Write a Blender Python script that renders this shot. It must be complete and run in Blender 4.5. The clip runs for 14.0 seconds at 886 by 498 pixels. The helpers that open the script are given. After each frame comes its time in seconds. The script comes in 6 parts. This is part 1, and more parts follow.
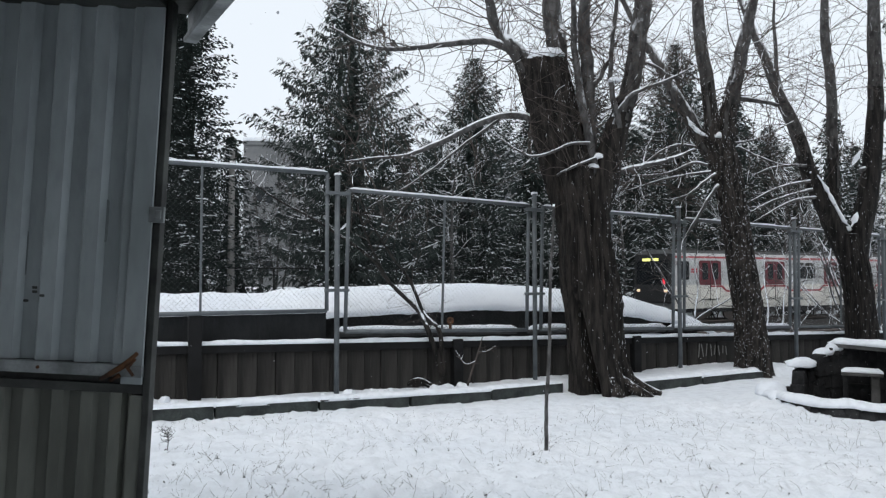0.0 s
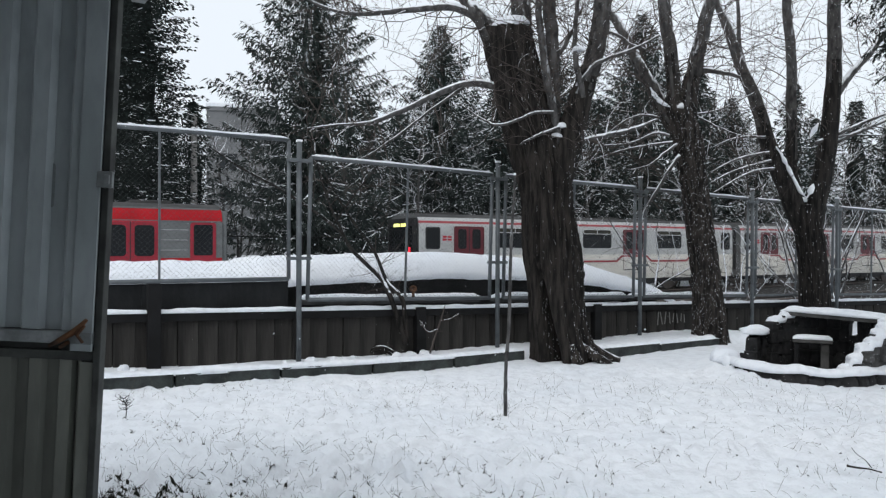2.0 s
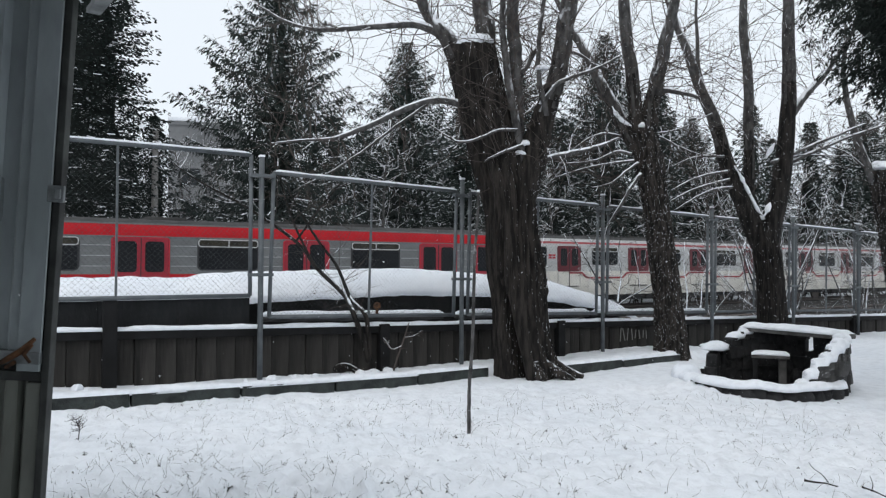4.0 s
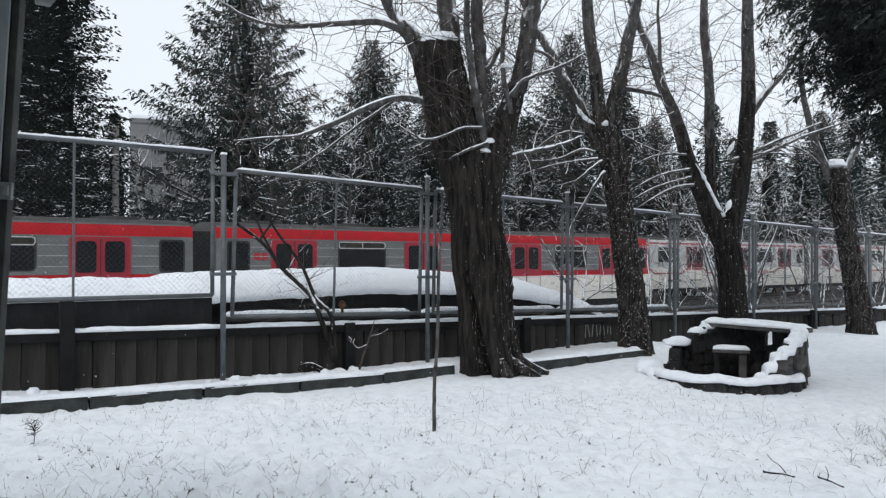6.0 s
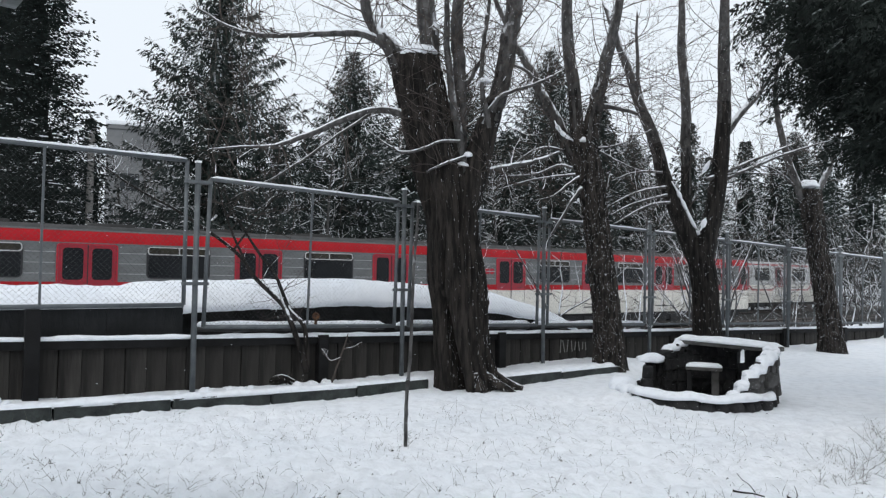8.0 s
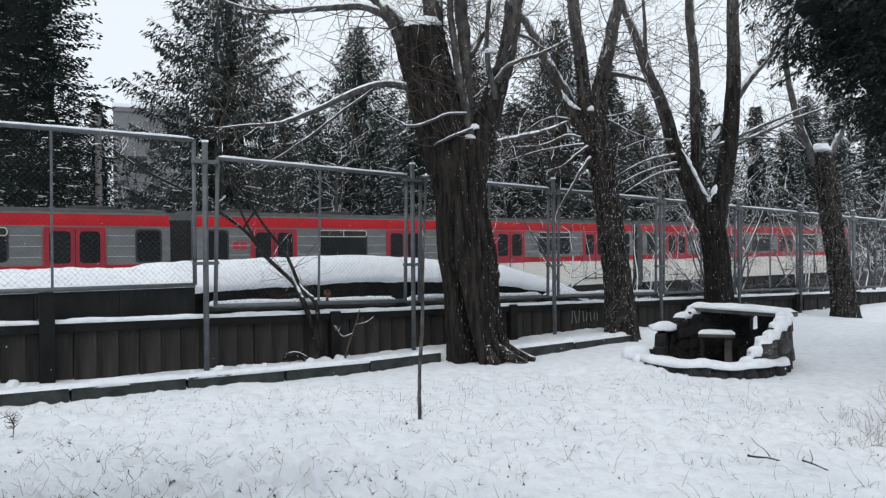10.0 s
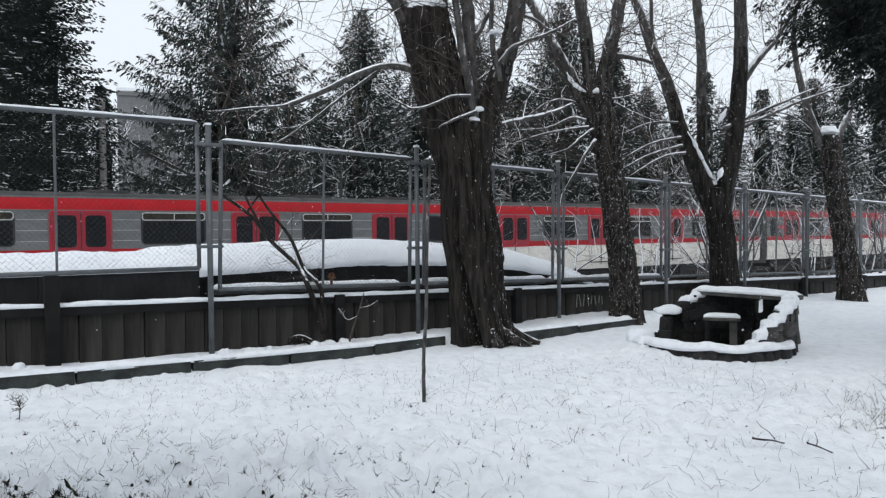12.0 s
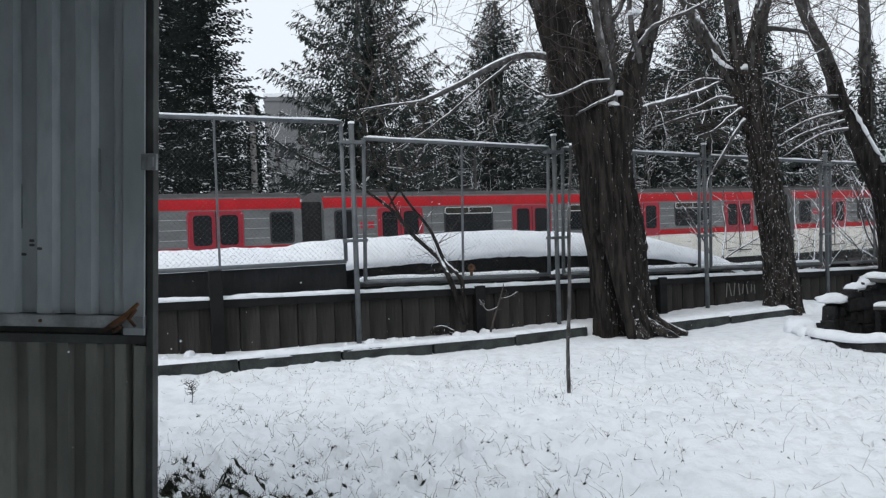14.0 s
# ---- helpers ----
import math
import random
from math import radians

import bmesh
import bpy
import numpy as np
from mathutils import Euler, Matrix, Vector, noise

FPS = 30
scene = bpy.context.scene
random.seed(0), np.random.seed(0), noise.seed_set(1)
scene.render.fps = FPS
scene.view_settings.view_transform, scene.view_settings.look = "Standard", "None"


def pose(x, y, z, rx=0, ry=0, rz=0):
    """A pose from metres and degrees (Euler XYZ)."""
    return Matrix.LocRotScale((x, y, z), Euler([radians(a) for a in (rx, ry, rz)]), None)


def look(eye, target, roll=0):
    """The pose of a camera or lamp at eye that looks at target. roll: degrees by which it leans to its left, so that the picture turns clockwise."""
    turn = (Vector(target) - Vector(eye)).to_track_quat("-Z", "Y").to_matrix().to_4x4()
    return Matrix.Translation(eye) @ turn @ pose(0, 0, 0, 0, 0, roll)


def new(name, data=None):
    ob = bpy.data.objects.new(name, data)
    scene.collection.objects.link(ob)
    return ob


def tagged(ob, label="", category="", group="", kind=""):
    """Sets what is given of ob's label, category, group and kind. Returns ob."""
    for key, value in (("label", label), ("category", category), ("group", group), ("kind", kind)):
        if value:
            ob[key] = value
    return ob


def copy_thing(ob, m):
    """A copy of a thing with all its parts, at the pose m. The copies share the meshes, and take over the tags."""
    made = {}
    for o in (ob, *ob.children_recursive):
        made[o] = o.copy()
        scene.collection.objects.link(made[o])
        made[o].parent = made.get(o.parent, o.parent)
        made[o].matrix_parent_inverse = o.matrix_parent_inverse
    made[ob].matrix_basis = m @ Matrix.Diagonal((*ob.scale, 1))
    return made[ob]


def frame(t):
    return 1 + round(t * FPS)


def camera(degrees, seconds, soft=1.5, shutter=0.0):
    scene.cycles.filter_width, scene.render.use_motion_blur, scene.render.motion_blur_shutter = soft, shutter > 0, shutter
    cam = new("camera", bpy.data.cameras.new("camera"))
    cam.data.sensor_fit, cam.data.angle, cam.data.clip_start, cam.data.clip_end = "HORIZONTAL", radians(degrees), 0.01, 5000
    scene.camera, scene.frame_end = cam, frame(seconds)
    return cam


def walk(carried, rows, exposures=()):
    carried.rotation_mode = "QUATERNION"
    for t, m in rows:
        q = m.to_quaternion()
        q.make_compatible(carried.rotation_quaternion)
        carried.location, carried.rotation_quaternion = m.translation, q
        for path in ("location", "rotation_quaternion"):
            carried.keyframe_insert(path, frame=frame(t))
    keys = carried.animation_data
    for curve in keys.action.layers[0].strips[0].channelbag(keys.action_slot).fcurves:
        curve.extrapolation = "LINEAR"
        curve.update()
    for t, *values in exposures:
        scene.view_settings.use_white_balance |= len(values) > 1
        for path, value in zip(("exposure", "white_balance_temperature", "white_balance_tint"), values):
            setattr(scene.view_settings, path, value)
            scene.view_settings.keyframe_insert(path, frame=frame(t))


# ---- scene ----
cam = camera(62.2, 14.0, soft=1.3)
PATH = [
    (0, (-0.11, -0.05, 1.614), (-0.126, 1.949, 1.693), 0.0),
    (0.5, (-0.074, -0.052, 1.61), (-0.044, 1.947, 1.657), -0.2),
    (1, (-0.054, -0.027, 1.596), (-0.004, 1.972, 1.601), -0.4),
    (1.5, (-0.052, -0.024, 1.591), (0.001, 1.975, 1.575), -0.2),
    (2, (-0.052, -0.059, 1.605), (0.021, 1.94, 1.6), 0.2),
    (2.5, (-0.055, -0.046, 1.613), (0.054, 1.951, 1.629), 0.8),
    (3, (-0.05, -0.055, 1.612), (0.08, 1.941, 1.644), 0.8),
    (3.5, (-0.035, -0.037, 1.61), (0.111, 1.957, 1.644), 0.4),
    (4, (-0.034, -0.036, 1.608), (0.133, 1.957, 1.648), 0.3),
    (6.5, (0.009, -0.014, 1.598), (0.28, 1.968, 1.635), 0.2),
    (7, (0.016, -0.001, 1.602), (0.299, 1.979, 1.655), 0.8),
    (7.5, (0.022, -0.005, 1.603), (0.321, 1.971, 1.674), 1.2),
    (8, (0.038, 0.008, 1.609), (0.35, 1.982, 1.68), 0.9),
    (10.5, (0.048, 0.035, 1.586), (0.325, 2.015, 1.574), -0.8),
    (11, (0.056, 0.042, 1.582), (0.327, 2.023, 1.562), -0.8),
    (11.5, (0.046, 0.051, 1.582), (0.312, 2.033, 1.548), -0.6),
    (12, (0.054, 0.056, 1.578), (0.327, 2.036, 1.538), -0.6),
    (12.5, (0.064, 0.053, 1.578), (0.355, 2.032, 1.54), -0.8),
    (13, (0.072, 0.058, 1.576), (0.366, 2.036, 1.532), -0.8),
    (13.5, (0.073, 0.059, 1.565), (0.328, 2.042, 1.511), -0.8),
    (13.6, (0.076, 0.055, 1.552), (0.286, 2.043, 1.501), -1.0),
    (13.7, (0.091, 0.042, 1.547), (0.236, 2.036, 1.496), -1.3),
    (13.8, (0.085, 0.036, 1.544), (0.152, 2.034, 1.493), -1.5),
    (13.9, (0.032, 0.069, 1.548), (0.018, 2.068, 1.495), -1.6),
    (14, (-0.011, 0.073, 1.559), (-0.102, 2.07, 1.506), -2.0),
]
walk(cam, [(t, look(eye, target, roll)) for t, eye, target, roll in PATH])

# ---- light ----
world = bpy.data.worlds.new("overcast_sky")
scene.world = world
world.use_nodes = True
wn, wl = world.node_tree.nodes, world.node_tree.links
wn.clear()
sky = wn.new("ShaderNodeTexSky")
sky.sky_type = "NISHITA"
sky.sun_disc = False
sky.sun_elevation, sky.sun_rotation = radians(38), radians(200)
sky.dust_density = 6.0
pale = wn.new("ShaderNodeHueSaturation")
pale.inputs["Saturation"].default_value = 0.1
veil = wn.new("ShaderNodeMix")
veil.data_type = "RGBA"
veil.inputs["Factor"].default_value = 0.8
veil.inputs["B"].default_value = (6.85, 7.45, 8.1, 1)
back = wn.new("ShaderNodeBackground")
back.inputs["Strength"].default_value = 0.14
wout = wn.new("ShaderNodeOutputWorld")
wl.new(sky.outputs[0], pale.inputs["Color"])
wl.new(pale.outputs[0], veil.inputs["A"])
wl.new(veil.outputs["Result"], back.inputs["Color"])
wl.new(back.outputs[0], wout.inputs["Surface"])
sun_data = bpy.data.lights.new("sun", "SUN")
sun_data.energy, sun_data.angle, sun_data.color = 0.5, radians(40), (1.0, 0.97, 0.93)
sun = new("sun", sun_data)
sun.matrix_world = look((0, 0, 60), (12, 40, 0))


# ---- materials ----
def material(name, base, rough=0.7, metal=0.0, second=None, scale=6.0, detail=6.0, bump=0.0, bump_scale=None, stretch=(1, 1, 1),
             snow=None, flecks=0.0, spread=(0.35, 0.65), per_object=0.0, per_island=0.0, glow=None, spec=0.22, blown=None):
    """A surface with two-scale colour variation, relief and, where snow lies, a white cover on what faces up."""
    m = bpy.data.materials.new(name)
    m.use_nodes = True
    nt = m.node_tree
    nodes, links = nt.nodes, nt.links
    b = nodes["Principled BSDF"]
    b.inputs["Roughness"].default_value, b.inputs["Metallic"].default_value = rough, metal
    b.inputs["Specular IOR Level"].default_value = spec
    coord = nodes.new("ShaderNodeTexCoord")
    mapping = nodes.new("ShaderNodeMapping")
    mapping.inputs["Scale"].default_value = stretch
    links.new(coord.outputs["Object"], mapping.inputs["Vector"])

    def grain(s, d=detail):
        n = nodes.new("ShaderNodeTexNoise")
        n.inputs["Scale"].default_value, n.inputs["Detail"].default_value = s, d
        links.new(mapping.outputs[0], n.inputs["Vector"])
        return n

    def ramp(src, lo, hi):
        r = nodes.new("ShaderNodeMapRange")
        r.inputs["From Min"].default_value, r.inputs["From Max"].default_value = lo, hi
        links.new(src, r.inputs["Value"])
        return r.outputs["Result"]

    def mix(fac, a, c):
        x = nodes.new("ShaderNodeMix")
        x.data_type = "RGBA"
        if isinstance(fac, float):
            x.inputs["Factor"].default_value = fac
        else:
            links.new(fac, x.inputs["Factor"])
        for v, s in ((a, "A"), (c, "B")):
            if isinstance(v, tuple):
                x.inputs[s].default_value = (*v, 1)
            else:
                links.new(v, x.inputs[s])
        return x.outputs["Result"]

    second = second or tuple(v * 0.7 for v in base)
    n1 = grain(scale)
    col = mix(ramp(n1.outputs[0], *spread), second, base)
    n2 = grain(scale * 9, 3)
    dark = tuple(0.6 * (p + q) / 2 for p, q in zip(base, second))
    f2 = nodes.new("ShaderNodeMath")
    f2.operation = "MULTIPLY"
    f2.inputs[1].default_value = 0.35
    links.new(ramp(n2.outputs[0], 0.45, 0.75), f2.inputs[0])
    col = mix(f2.outputs[0], col, dark)
    for amount, node, out in ((per_object, "ShaderNodeObjectInfo", "Random"), (per_island, "ShaderNodeNewGeometry", "Random Per Island")):
        if amount:
            info = nodes.new(node)
            f = nodes.new("ShaderNodeMath")
            f.operation = "MULTIPLY"
            f.inputs[1].default_value = amount
            links.new(info.outputs[out], f.inputs[0])
            col = mix(f.outputs[0], col, tuple(v * 0.45 for v in base))
    white = (0.84, 0.87, 0.91)
    if flecks:
        nf = grain(75.0, 2)
        fleck = ramp(nf.outputs[0], 0.74 - flecks, 0.76 - flecks)
        if blown:
            # wind-driven snow clings to the side that faces this way
            lee = nodes.new("ShaderNodeVectorMath")
            lee.operation = "DOT_PRODUCT"
            lee.inputs[1].default_value = (*blown, 0)
            face = nodes.new("ShaderNodeNewGeometry")
            links.new(face.outputs["Normal"], lee.inputs[0])
            both = nodes.new("ShaderNodeMath")
            both.operation = "MULTIPLY"
            links.new(fleck, both.inputs[0])
            links.new(ramp(lee.outputs["Value"], 0.35, 0.8), both.inputs[1])
            fleck = both.outputs[0]
        col = mix(fleck, col, white)
    if snow:
        geo = nodes.new("ShaderNodeNewGeometry")
        sep = nodes.new("ShaderNodeSeparateXYZ")
        links.new(geo.outputs["Normal"], sep.inputs[0])
        ns = grain(snow[2] if len(snow) > 2 else 9.0, 3)
        add = nodes.new("ShaderNodeMath")
        add.operation = "MULTIPLY_ADD"
        add.inputs[1].default_value = 0.9
        links.new(ns.outputs[0], add.inputs[0])
        links.new(sep.outputs["Z"], add.inputs[2])
        col = mix(ramp(add.outputs[0], snow[0], snow[1]), col, white)
    links.new(col, b.inputs["Base Color"])
    if bump:
        nb = grain(bump_scale or scale * 4, 5)
        bp = nodes.new("ShaderNodeBump")
        bp.inputs["Strength"].default_value, bp.inputs["Distance"].default_value = min(1.0, bump), 0.02
        links.new(nb.outputs[0], bp.inputs["Height"])
        links.new(bp.outputs[0], b.inputs["Normal"])
    if glow:
        b.inputs["Emission Color"].default_value = (*glow[:3], 1)
        b.inputs["Emission Strength"].default_value = glow[3]
    return m


SNOW = material("snow", (0.86, 0.88, 0.91), 0.75, second=(0.80, 0.83, 0.88), scale=1.2, bump=0.25, bump_scale=30, spec=0.2)
GROUND = material("snowy_ground", (0.86, 0.88, 0.91), 0.8, second=(0.80, 0.83, 0.87), scale=0.8, bump=1.0, bump_scale=24, spec=0.2)
BARK = material("dark_wet_bark", (0.031, 0.027, 0.0245), 0.9, second=(0.007, 0.0065, 0.006), scale=17, bump=1.0, bump_scale=48, stretch=(1, 1, 0.16),
                snow=(1.2, 1.34, 14.0), flecks=0.03, spec=0.2, spread=(0.4, 0.62))
BARK_LEE = material("dark_bark_snow_blown_on_one_side", (0.036, 0.031, 0.0275), 0.9, second=(0.008, 0.0072, 0.0066), scale=17, bump=1.0, bump_scale=48, stretch=(1, 1, 0.16),
                    snow=(1.2, 1.34, 14.0), flecks=0.075, spec=0.2, spread=(0.4, 0.62), blown=(0.95, -0.2))
BARK_FLECKED = material("bark_with_snow_flecks", (0.052, 0.045, 0.040), 0.9, second=(0.009, 0.008, 0.0075), scale=17, bump=1.0, bump_scale=48, spread=(0.4, 0.62),
                        stretch=(1, 1, 0.3), snow=(1.2, 1.35), flecks=0.075, spec=0.2)
LIMB = material("grey_limb_bark", (0.12, 0.117, 0.115), 0.85, second=(0.036, 0.035, 0.035), scale=14, bump=0.9, bump_scale=30, stretch=(1, 1, 0.5),
                snow=(0.62, 0.85), flecks=0.02, spec=0.2)
LIMB_DARK = material("dark_limb_bark", (0.085, 0.081, 0.078), 0.85, second=(0.020, 0.019, 0.019), scale=16, bump=1.0, bump_scale=40, stretch=(1, 1, 0.4),
                     snow=(0.75, 0.95), flecks=0.02, spec=0.2)
TWIG = material("thin_twigs", (0.10, 0.083, 0.075), 0.85, second=(0.05, 0.042, 0.038), scale=8, snow=(0.92, 1.02, 3.0), spec=0.2)
NEEDLE = material("conifer_needles", (0.046, 0.060, 0.054), 0.8, second=(0.020, 0.028, 0.026), scale=2.5, per_island=0.6, snow=(1.12, 1.36, 1.5), spec=0.12)
TWIG_SNOWY = material("snow_laden_twigs", (0.13, 0.115, 0.105), 0.85, second=(0.06, 0.052, 0.048), scale=8, snow=(0.45, 0.75, 2.0), spec=0.2)
NEEDLE_NEAR = material("dark_green_needles", (0.042, 0.052, 0.046), 0.8, second=(0.014, 0.018, 0.016), scale=2.2, per_island=0.6, snow=(1.15, 2.1, 2.5), spec=0.1)
NEEDLE_DARK = material("black_green_needles", (0.036, 0.047, 0.043), 0.8, second=(0.014, 0.020, 0.019), scale=2.5, per_island=0.6, snow=(1.28, 1.5, 1.5), spec=0.1)
FROST = material("frosted_needles", (0.26, 0.29, 0.29), 0.8, second=(0.05, 0.06, 0.06), scale=30, bump=1.0, bump_scale=60, spread=(0.4, 0.6))
# near-black colour that stands in for the shade deep inside conifer crowns
CORE_SHADE = material("shaded_needles", (0.018, 0.022, 0.020), 0.9, second=(0.009, 0.011, 0.010), scale=6, bump=1.0, bump_scale=25, spec=0.1)
STEEL = material("grey_fence_steel", (0.145, 0.158, 0.165), 0.55, metal=0.3, second=(0.10, 0.11, 0.12), scale=7, bump=0.15)
WIRE = material("galvanised_wire", (0.085, 0.09, 0.093), 0.6, metal=0.3)
BLACK_STEEL = material("black_painted_steel", (0.013, 0.013, 0.014), 0.8, second=(0.006, 0.006, 0.006), scale=5, bump=0.2)
PLANK = material("dark_wet_concrete", (0.060, 0.056, 0.051), 0.85, second=(0.016, 0.0148, 0.014), scale=9, bump=0.9, bump_scale=30, stretch=(1, 1, 0.09), per_object=0.55, spread=(0.38, 0.66))
DARK_CONCRETE = material("dark_wet_concrete_band", (0.034, 0.036, 0.038), 0.85, second=(0.016, 0.017, 0.018), scale=5, bump=0.8, bump_scale=30, stretch=(1, 1, 0.4), per_object=0.3)
KERB = material("kerb_concrete", (0.058, 0.066, 0.064), 0.9, second=(0.026, 0.030, 0.030), scale=7, bump=1.0, bump_scale=35, snow=(1.0, 1.2, 12.0))
SOOT = material("sooty_floor", (0.020, 0.020, 0.021), 0.95, second=(0.009, 0.009, 0.009), scale=6, bump=1.0)
TURF = material("dark_wet_turf", (0.030, 0.034, 0.020), 0.95, second=(0.010, 0.011, 0.008), scale=25, bump=1.0, snow=(1.35, 1.5, 14.0))
BRUSH = material("dark_undergrowth", (0.03, 0.028, 0.026), 0.9, second=(0.012, 0.0115, 0.011), scale=5, snow=(1.25, 1.42, 2.0), spec=0.15)
BRUSH_TWIG = material("grey_bush_twigs", (0.07, 0.065, 0.06), 0.9, second=(0.03, 0.028, 0.027), scale=5, snow=(0.95, 1.2, 2.0), spec=0.15)
BALLAST = material("dark_ballast", (0.045, 0.043, 0.041), 0.95, second=(0.018, 0.017, 0.017), scale=9, bump=1.0, bump_scale=28, flecks=0.06)
LITTER = material("dead_leaves", (0.040, 0.034, 0.026), 0.95, second=(0.014, 0.013, 0.011), scale=20, per_island=0.5)
STONE = material("sooty_masonry", (0.036, 0.036, 0.037), 0.9, second=(0.014, 0.014, 0.015), scale=7, bump=1.0, flecks=0.005)
STONE_GREY = material("grey_stone", (0.092, 0.090, 0.088), 0.9, second=(0.032, 0.032, 0.032), scale=5, bump=0.8, flecks=0.05)
SLAB = material("grey_slab", (0.12, 0.117, 0.113), 0.85, second=(0.06, 0.058, 0.056), scale=6, bump=0.4)
EARTH = material("dark_earth", (0.022, 0.021, 0.021), 0.95, second=(0.009, 0.009, 0.009), scale=4, bump=1.0, snow=(1.25, 1.4, 5.0))
SHEET = material("grey_painted_sheet", (0.40, 0.44, 0.45), 0.5, metal=0.1, second=(0.26, 0.29, 0.295), scale=2.2, bump=0.12, stretch=(1, 1, 0.35))
SHEET_LOW = material("olive_painted_sheet", (0.25, 0.257, 0.225), 0.6, metal=0.1, second=(0.13, 0.135, 0.118), scale=3, bump=0.15, stretch=(1, 1, 0.3))
SHED_FRAME = material("shed_frame_steel", (0.085, 0.09, 0.083), 0.6, metal=0.1, second=(0.03, 0.03, 0.03), scale=4, bump=0.2)
SHED_RAIL = material("grey_painted_rail", (0.34, 0.36, 0.365), 0.55, second=(0.12, 0.13, 0.13), scale=6, bump=0.2)
RUST = material("rusty_iron", (0.16, 0.075, 0.035), 0.9, second=(0.05, 0.03, 0.022), scale=14, bump=0.6)
DENT = material("rubbed_grey_paint", (0.25, 0.275, 0.28), 0.6, second=(0.17, 0.19, 0.195), scale=12)
RED = material("train_red", (0.38, 0.011, 0.017), 0.45, second=(0.30, 0.009, 0.014), scale=1.6, spec=0.12)
DOOR_RED = material("door_red", (0.30, 0.017, 0.033), 0.4, second=(0.25, 0.014, 0.026), scale=1.5, spec=0.35)
MAROON = material("maroon_door", (0.13, 0.020, 0.028), 0.4, second=(0.09, 0.014, 0.02), scale=1.5)
STRIPE_RED = material("stripe_red", (0.42, 0.025, 0.04), 0.4, second=(0.36, 0.02, 0.035), scale=2)
STRIPE_PINK = material("faded_red_stripe", (0.34, 0.06, 0.07), 0.5, second=(0.26, 0.045, 0.055), scale=3, spread=(0.3, 0.7))
RIB = material("pale_rib", (0.40, 0.41, 0.41), 0.4, second=(0.30, 0.31, 0.31), scale=5)
GREY_SIDE = material("train_grey", (0.150, 0.156, 0.158), 0.5, metal=0.1, second=(0.118, 0.122, 0.123), scale=1.6, stretch=(1, 1, 3))
PALE_GREY = material("train_pale_grey", (0.43, 0.435, 0.43), 0.45, metal=0.1, second=(0.37, 0.375, 0.37), scale=1.6, stretch=(1, 1, 3))
LOWER = material("train_off_white", (0.64, 0.62, 0.57), 0.5, second=(0.56, 0.54, 0.49), scale=1.5, stretch=(1, 1, 0.4))
ROOF = material("train_roof", (0.07, 0.069, 0.068), 0.8, second=(0.035, 0.035, 0.035), scale=2.5, snow=(1.62, 1.8, 3.0))
BELLOWS = material("dark_gap", (0.022, 0.022, 0.023), 0.8)
GLASS = material("dark_train_glass", (0.012, 0.013, 0.015), 0.15, second=(0.009, 0.010, 0.011), scale=2, spec=0.15)
VENT_GLASS = material("brownish_vent_glass", (0.035, 0.031, 0.022), 0.25, second=(0.018, 0.016, 0.013), scale=3)
RUBBER = material("window_seal", (0.030, 0.030, 0.032), 0.6)
TRIM = material("pale_trim", (0.60, 0.60, 0.59), 0.4, metal=0.3)
DISPLAY = material("yellow_display", (0.6, 0.6, 0.05), 0.5, glow=(0.95, 0.95, 0.34, 1.5))
RED_LAMP = material("red_tail_lamp", (0.6, 0.02, 0.03), 0.4, glow=(1.0, 0.03, 0.06, 1.4))
WHITE_LAMP = material("amber_lamp", (0.8, 0.6, 0.4), 0.4, glow=(1.0, 0.75, 0.5, 0.9))
PIPE = material("wrapped_pipe", (0.10, 0.10, 0.10), 0.8, second=(0.05, 0.05, 0.05), scale=6, bump=0.4, snow=(0.55, 0.75, 6.0))
RAIL = material("rail_steel", (0.12, 0.10, 0.09), 0.5, metal=0.6)
GRASS = material("dry_grass", (0.15, 0.14, 0.11), 0.9, second=(0.03, 0.032, 0.022), scale=3, per_island=0.5)
FACADE = material("grey_render", (0.22, 0.225, 0.23), 0.9, second=(0.14, 0.145, 0.15), scale=0.3, bump=0.2)
PANE = material("far_window", (0.05, 0.055, 0.06), 0.2)
POLE_MAT = material("pole_concrete", (0.24, 0.235, 0.225), 0.9, second=(0.17, 0.165, 0.16), scale=4, bump=0.3)
PAINT_WHITE = material("chalky_paint", (0.30, 0.30, 0.29), 0.9, second=(0.16, 0.155, 0.15), scale=9)


# ---- shape helpers ----
def mesh_of(bm, name, mat, smooth=False):
    me = bpy.data.meshes.new(name)
    bm.to_mesh(me)
    bm.free()
    for mm in (mat if isinstance(mat, (list, tuple)) else [mat]):
        me.materials.append(mm)
    if smooth:
        me.polygons.foreach_set("use_smooth", [True] * len(me.polygons))
    return me


def part(name, bm, mat, parent=None, label="", smooth=False):
    ob = new(name, bm if isinstance(bm, bpy.types.Mesh) else mesh_of(bm, name, mat, smooth))
    ob.parent = parent
    return tagged(ob, label)


def thing(name, m, label, category, group="", kind=""):
    ob = new(name)
    ob.empty_display_size = 0.2
    ob.matrix_world = m
    return tagged(ob, label, category, group, kind)


def raw(name, verts, faces, mat, smooth=False):
    me = bpy.data.meshes.new(name)
    me.from_pydata(verts, [], faces)
    for mm in (mat if isinstance(mat, (list, tuple)) else [mat]):
        me.materials.append(mm)
    if smooth:
        me.polygons.foreach_set("use_smooth", [True] * len(me.polygons))
    me.update()
    return me


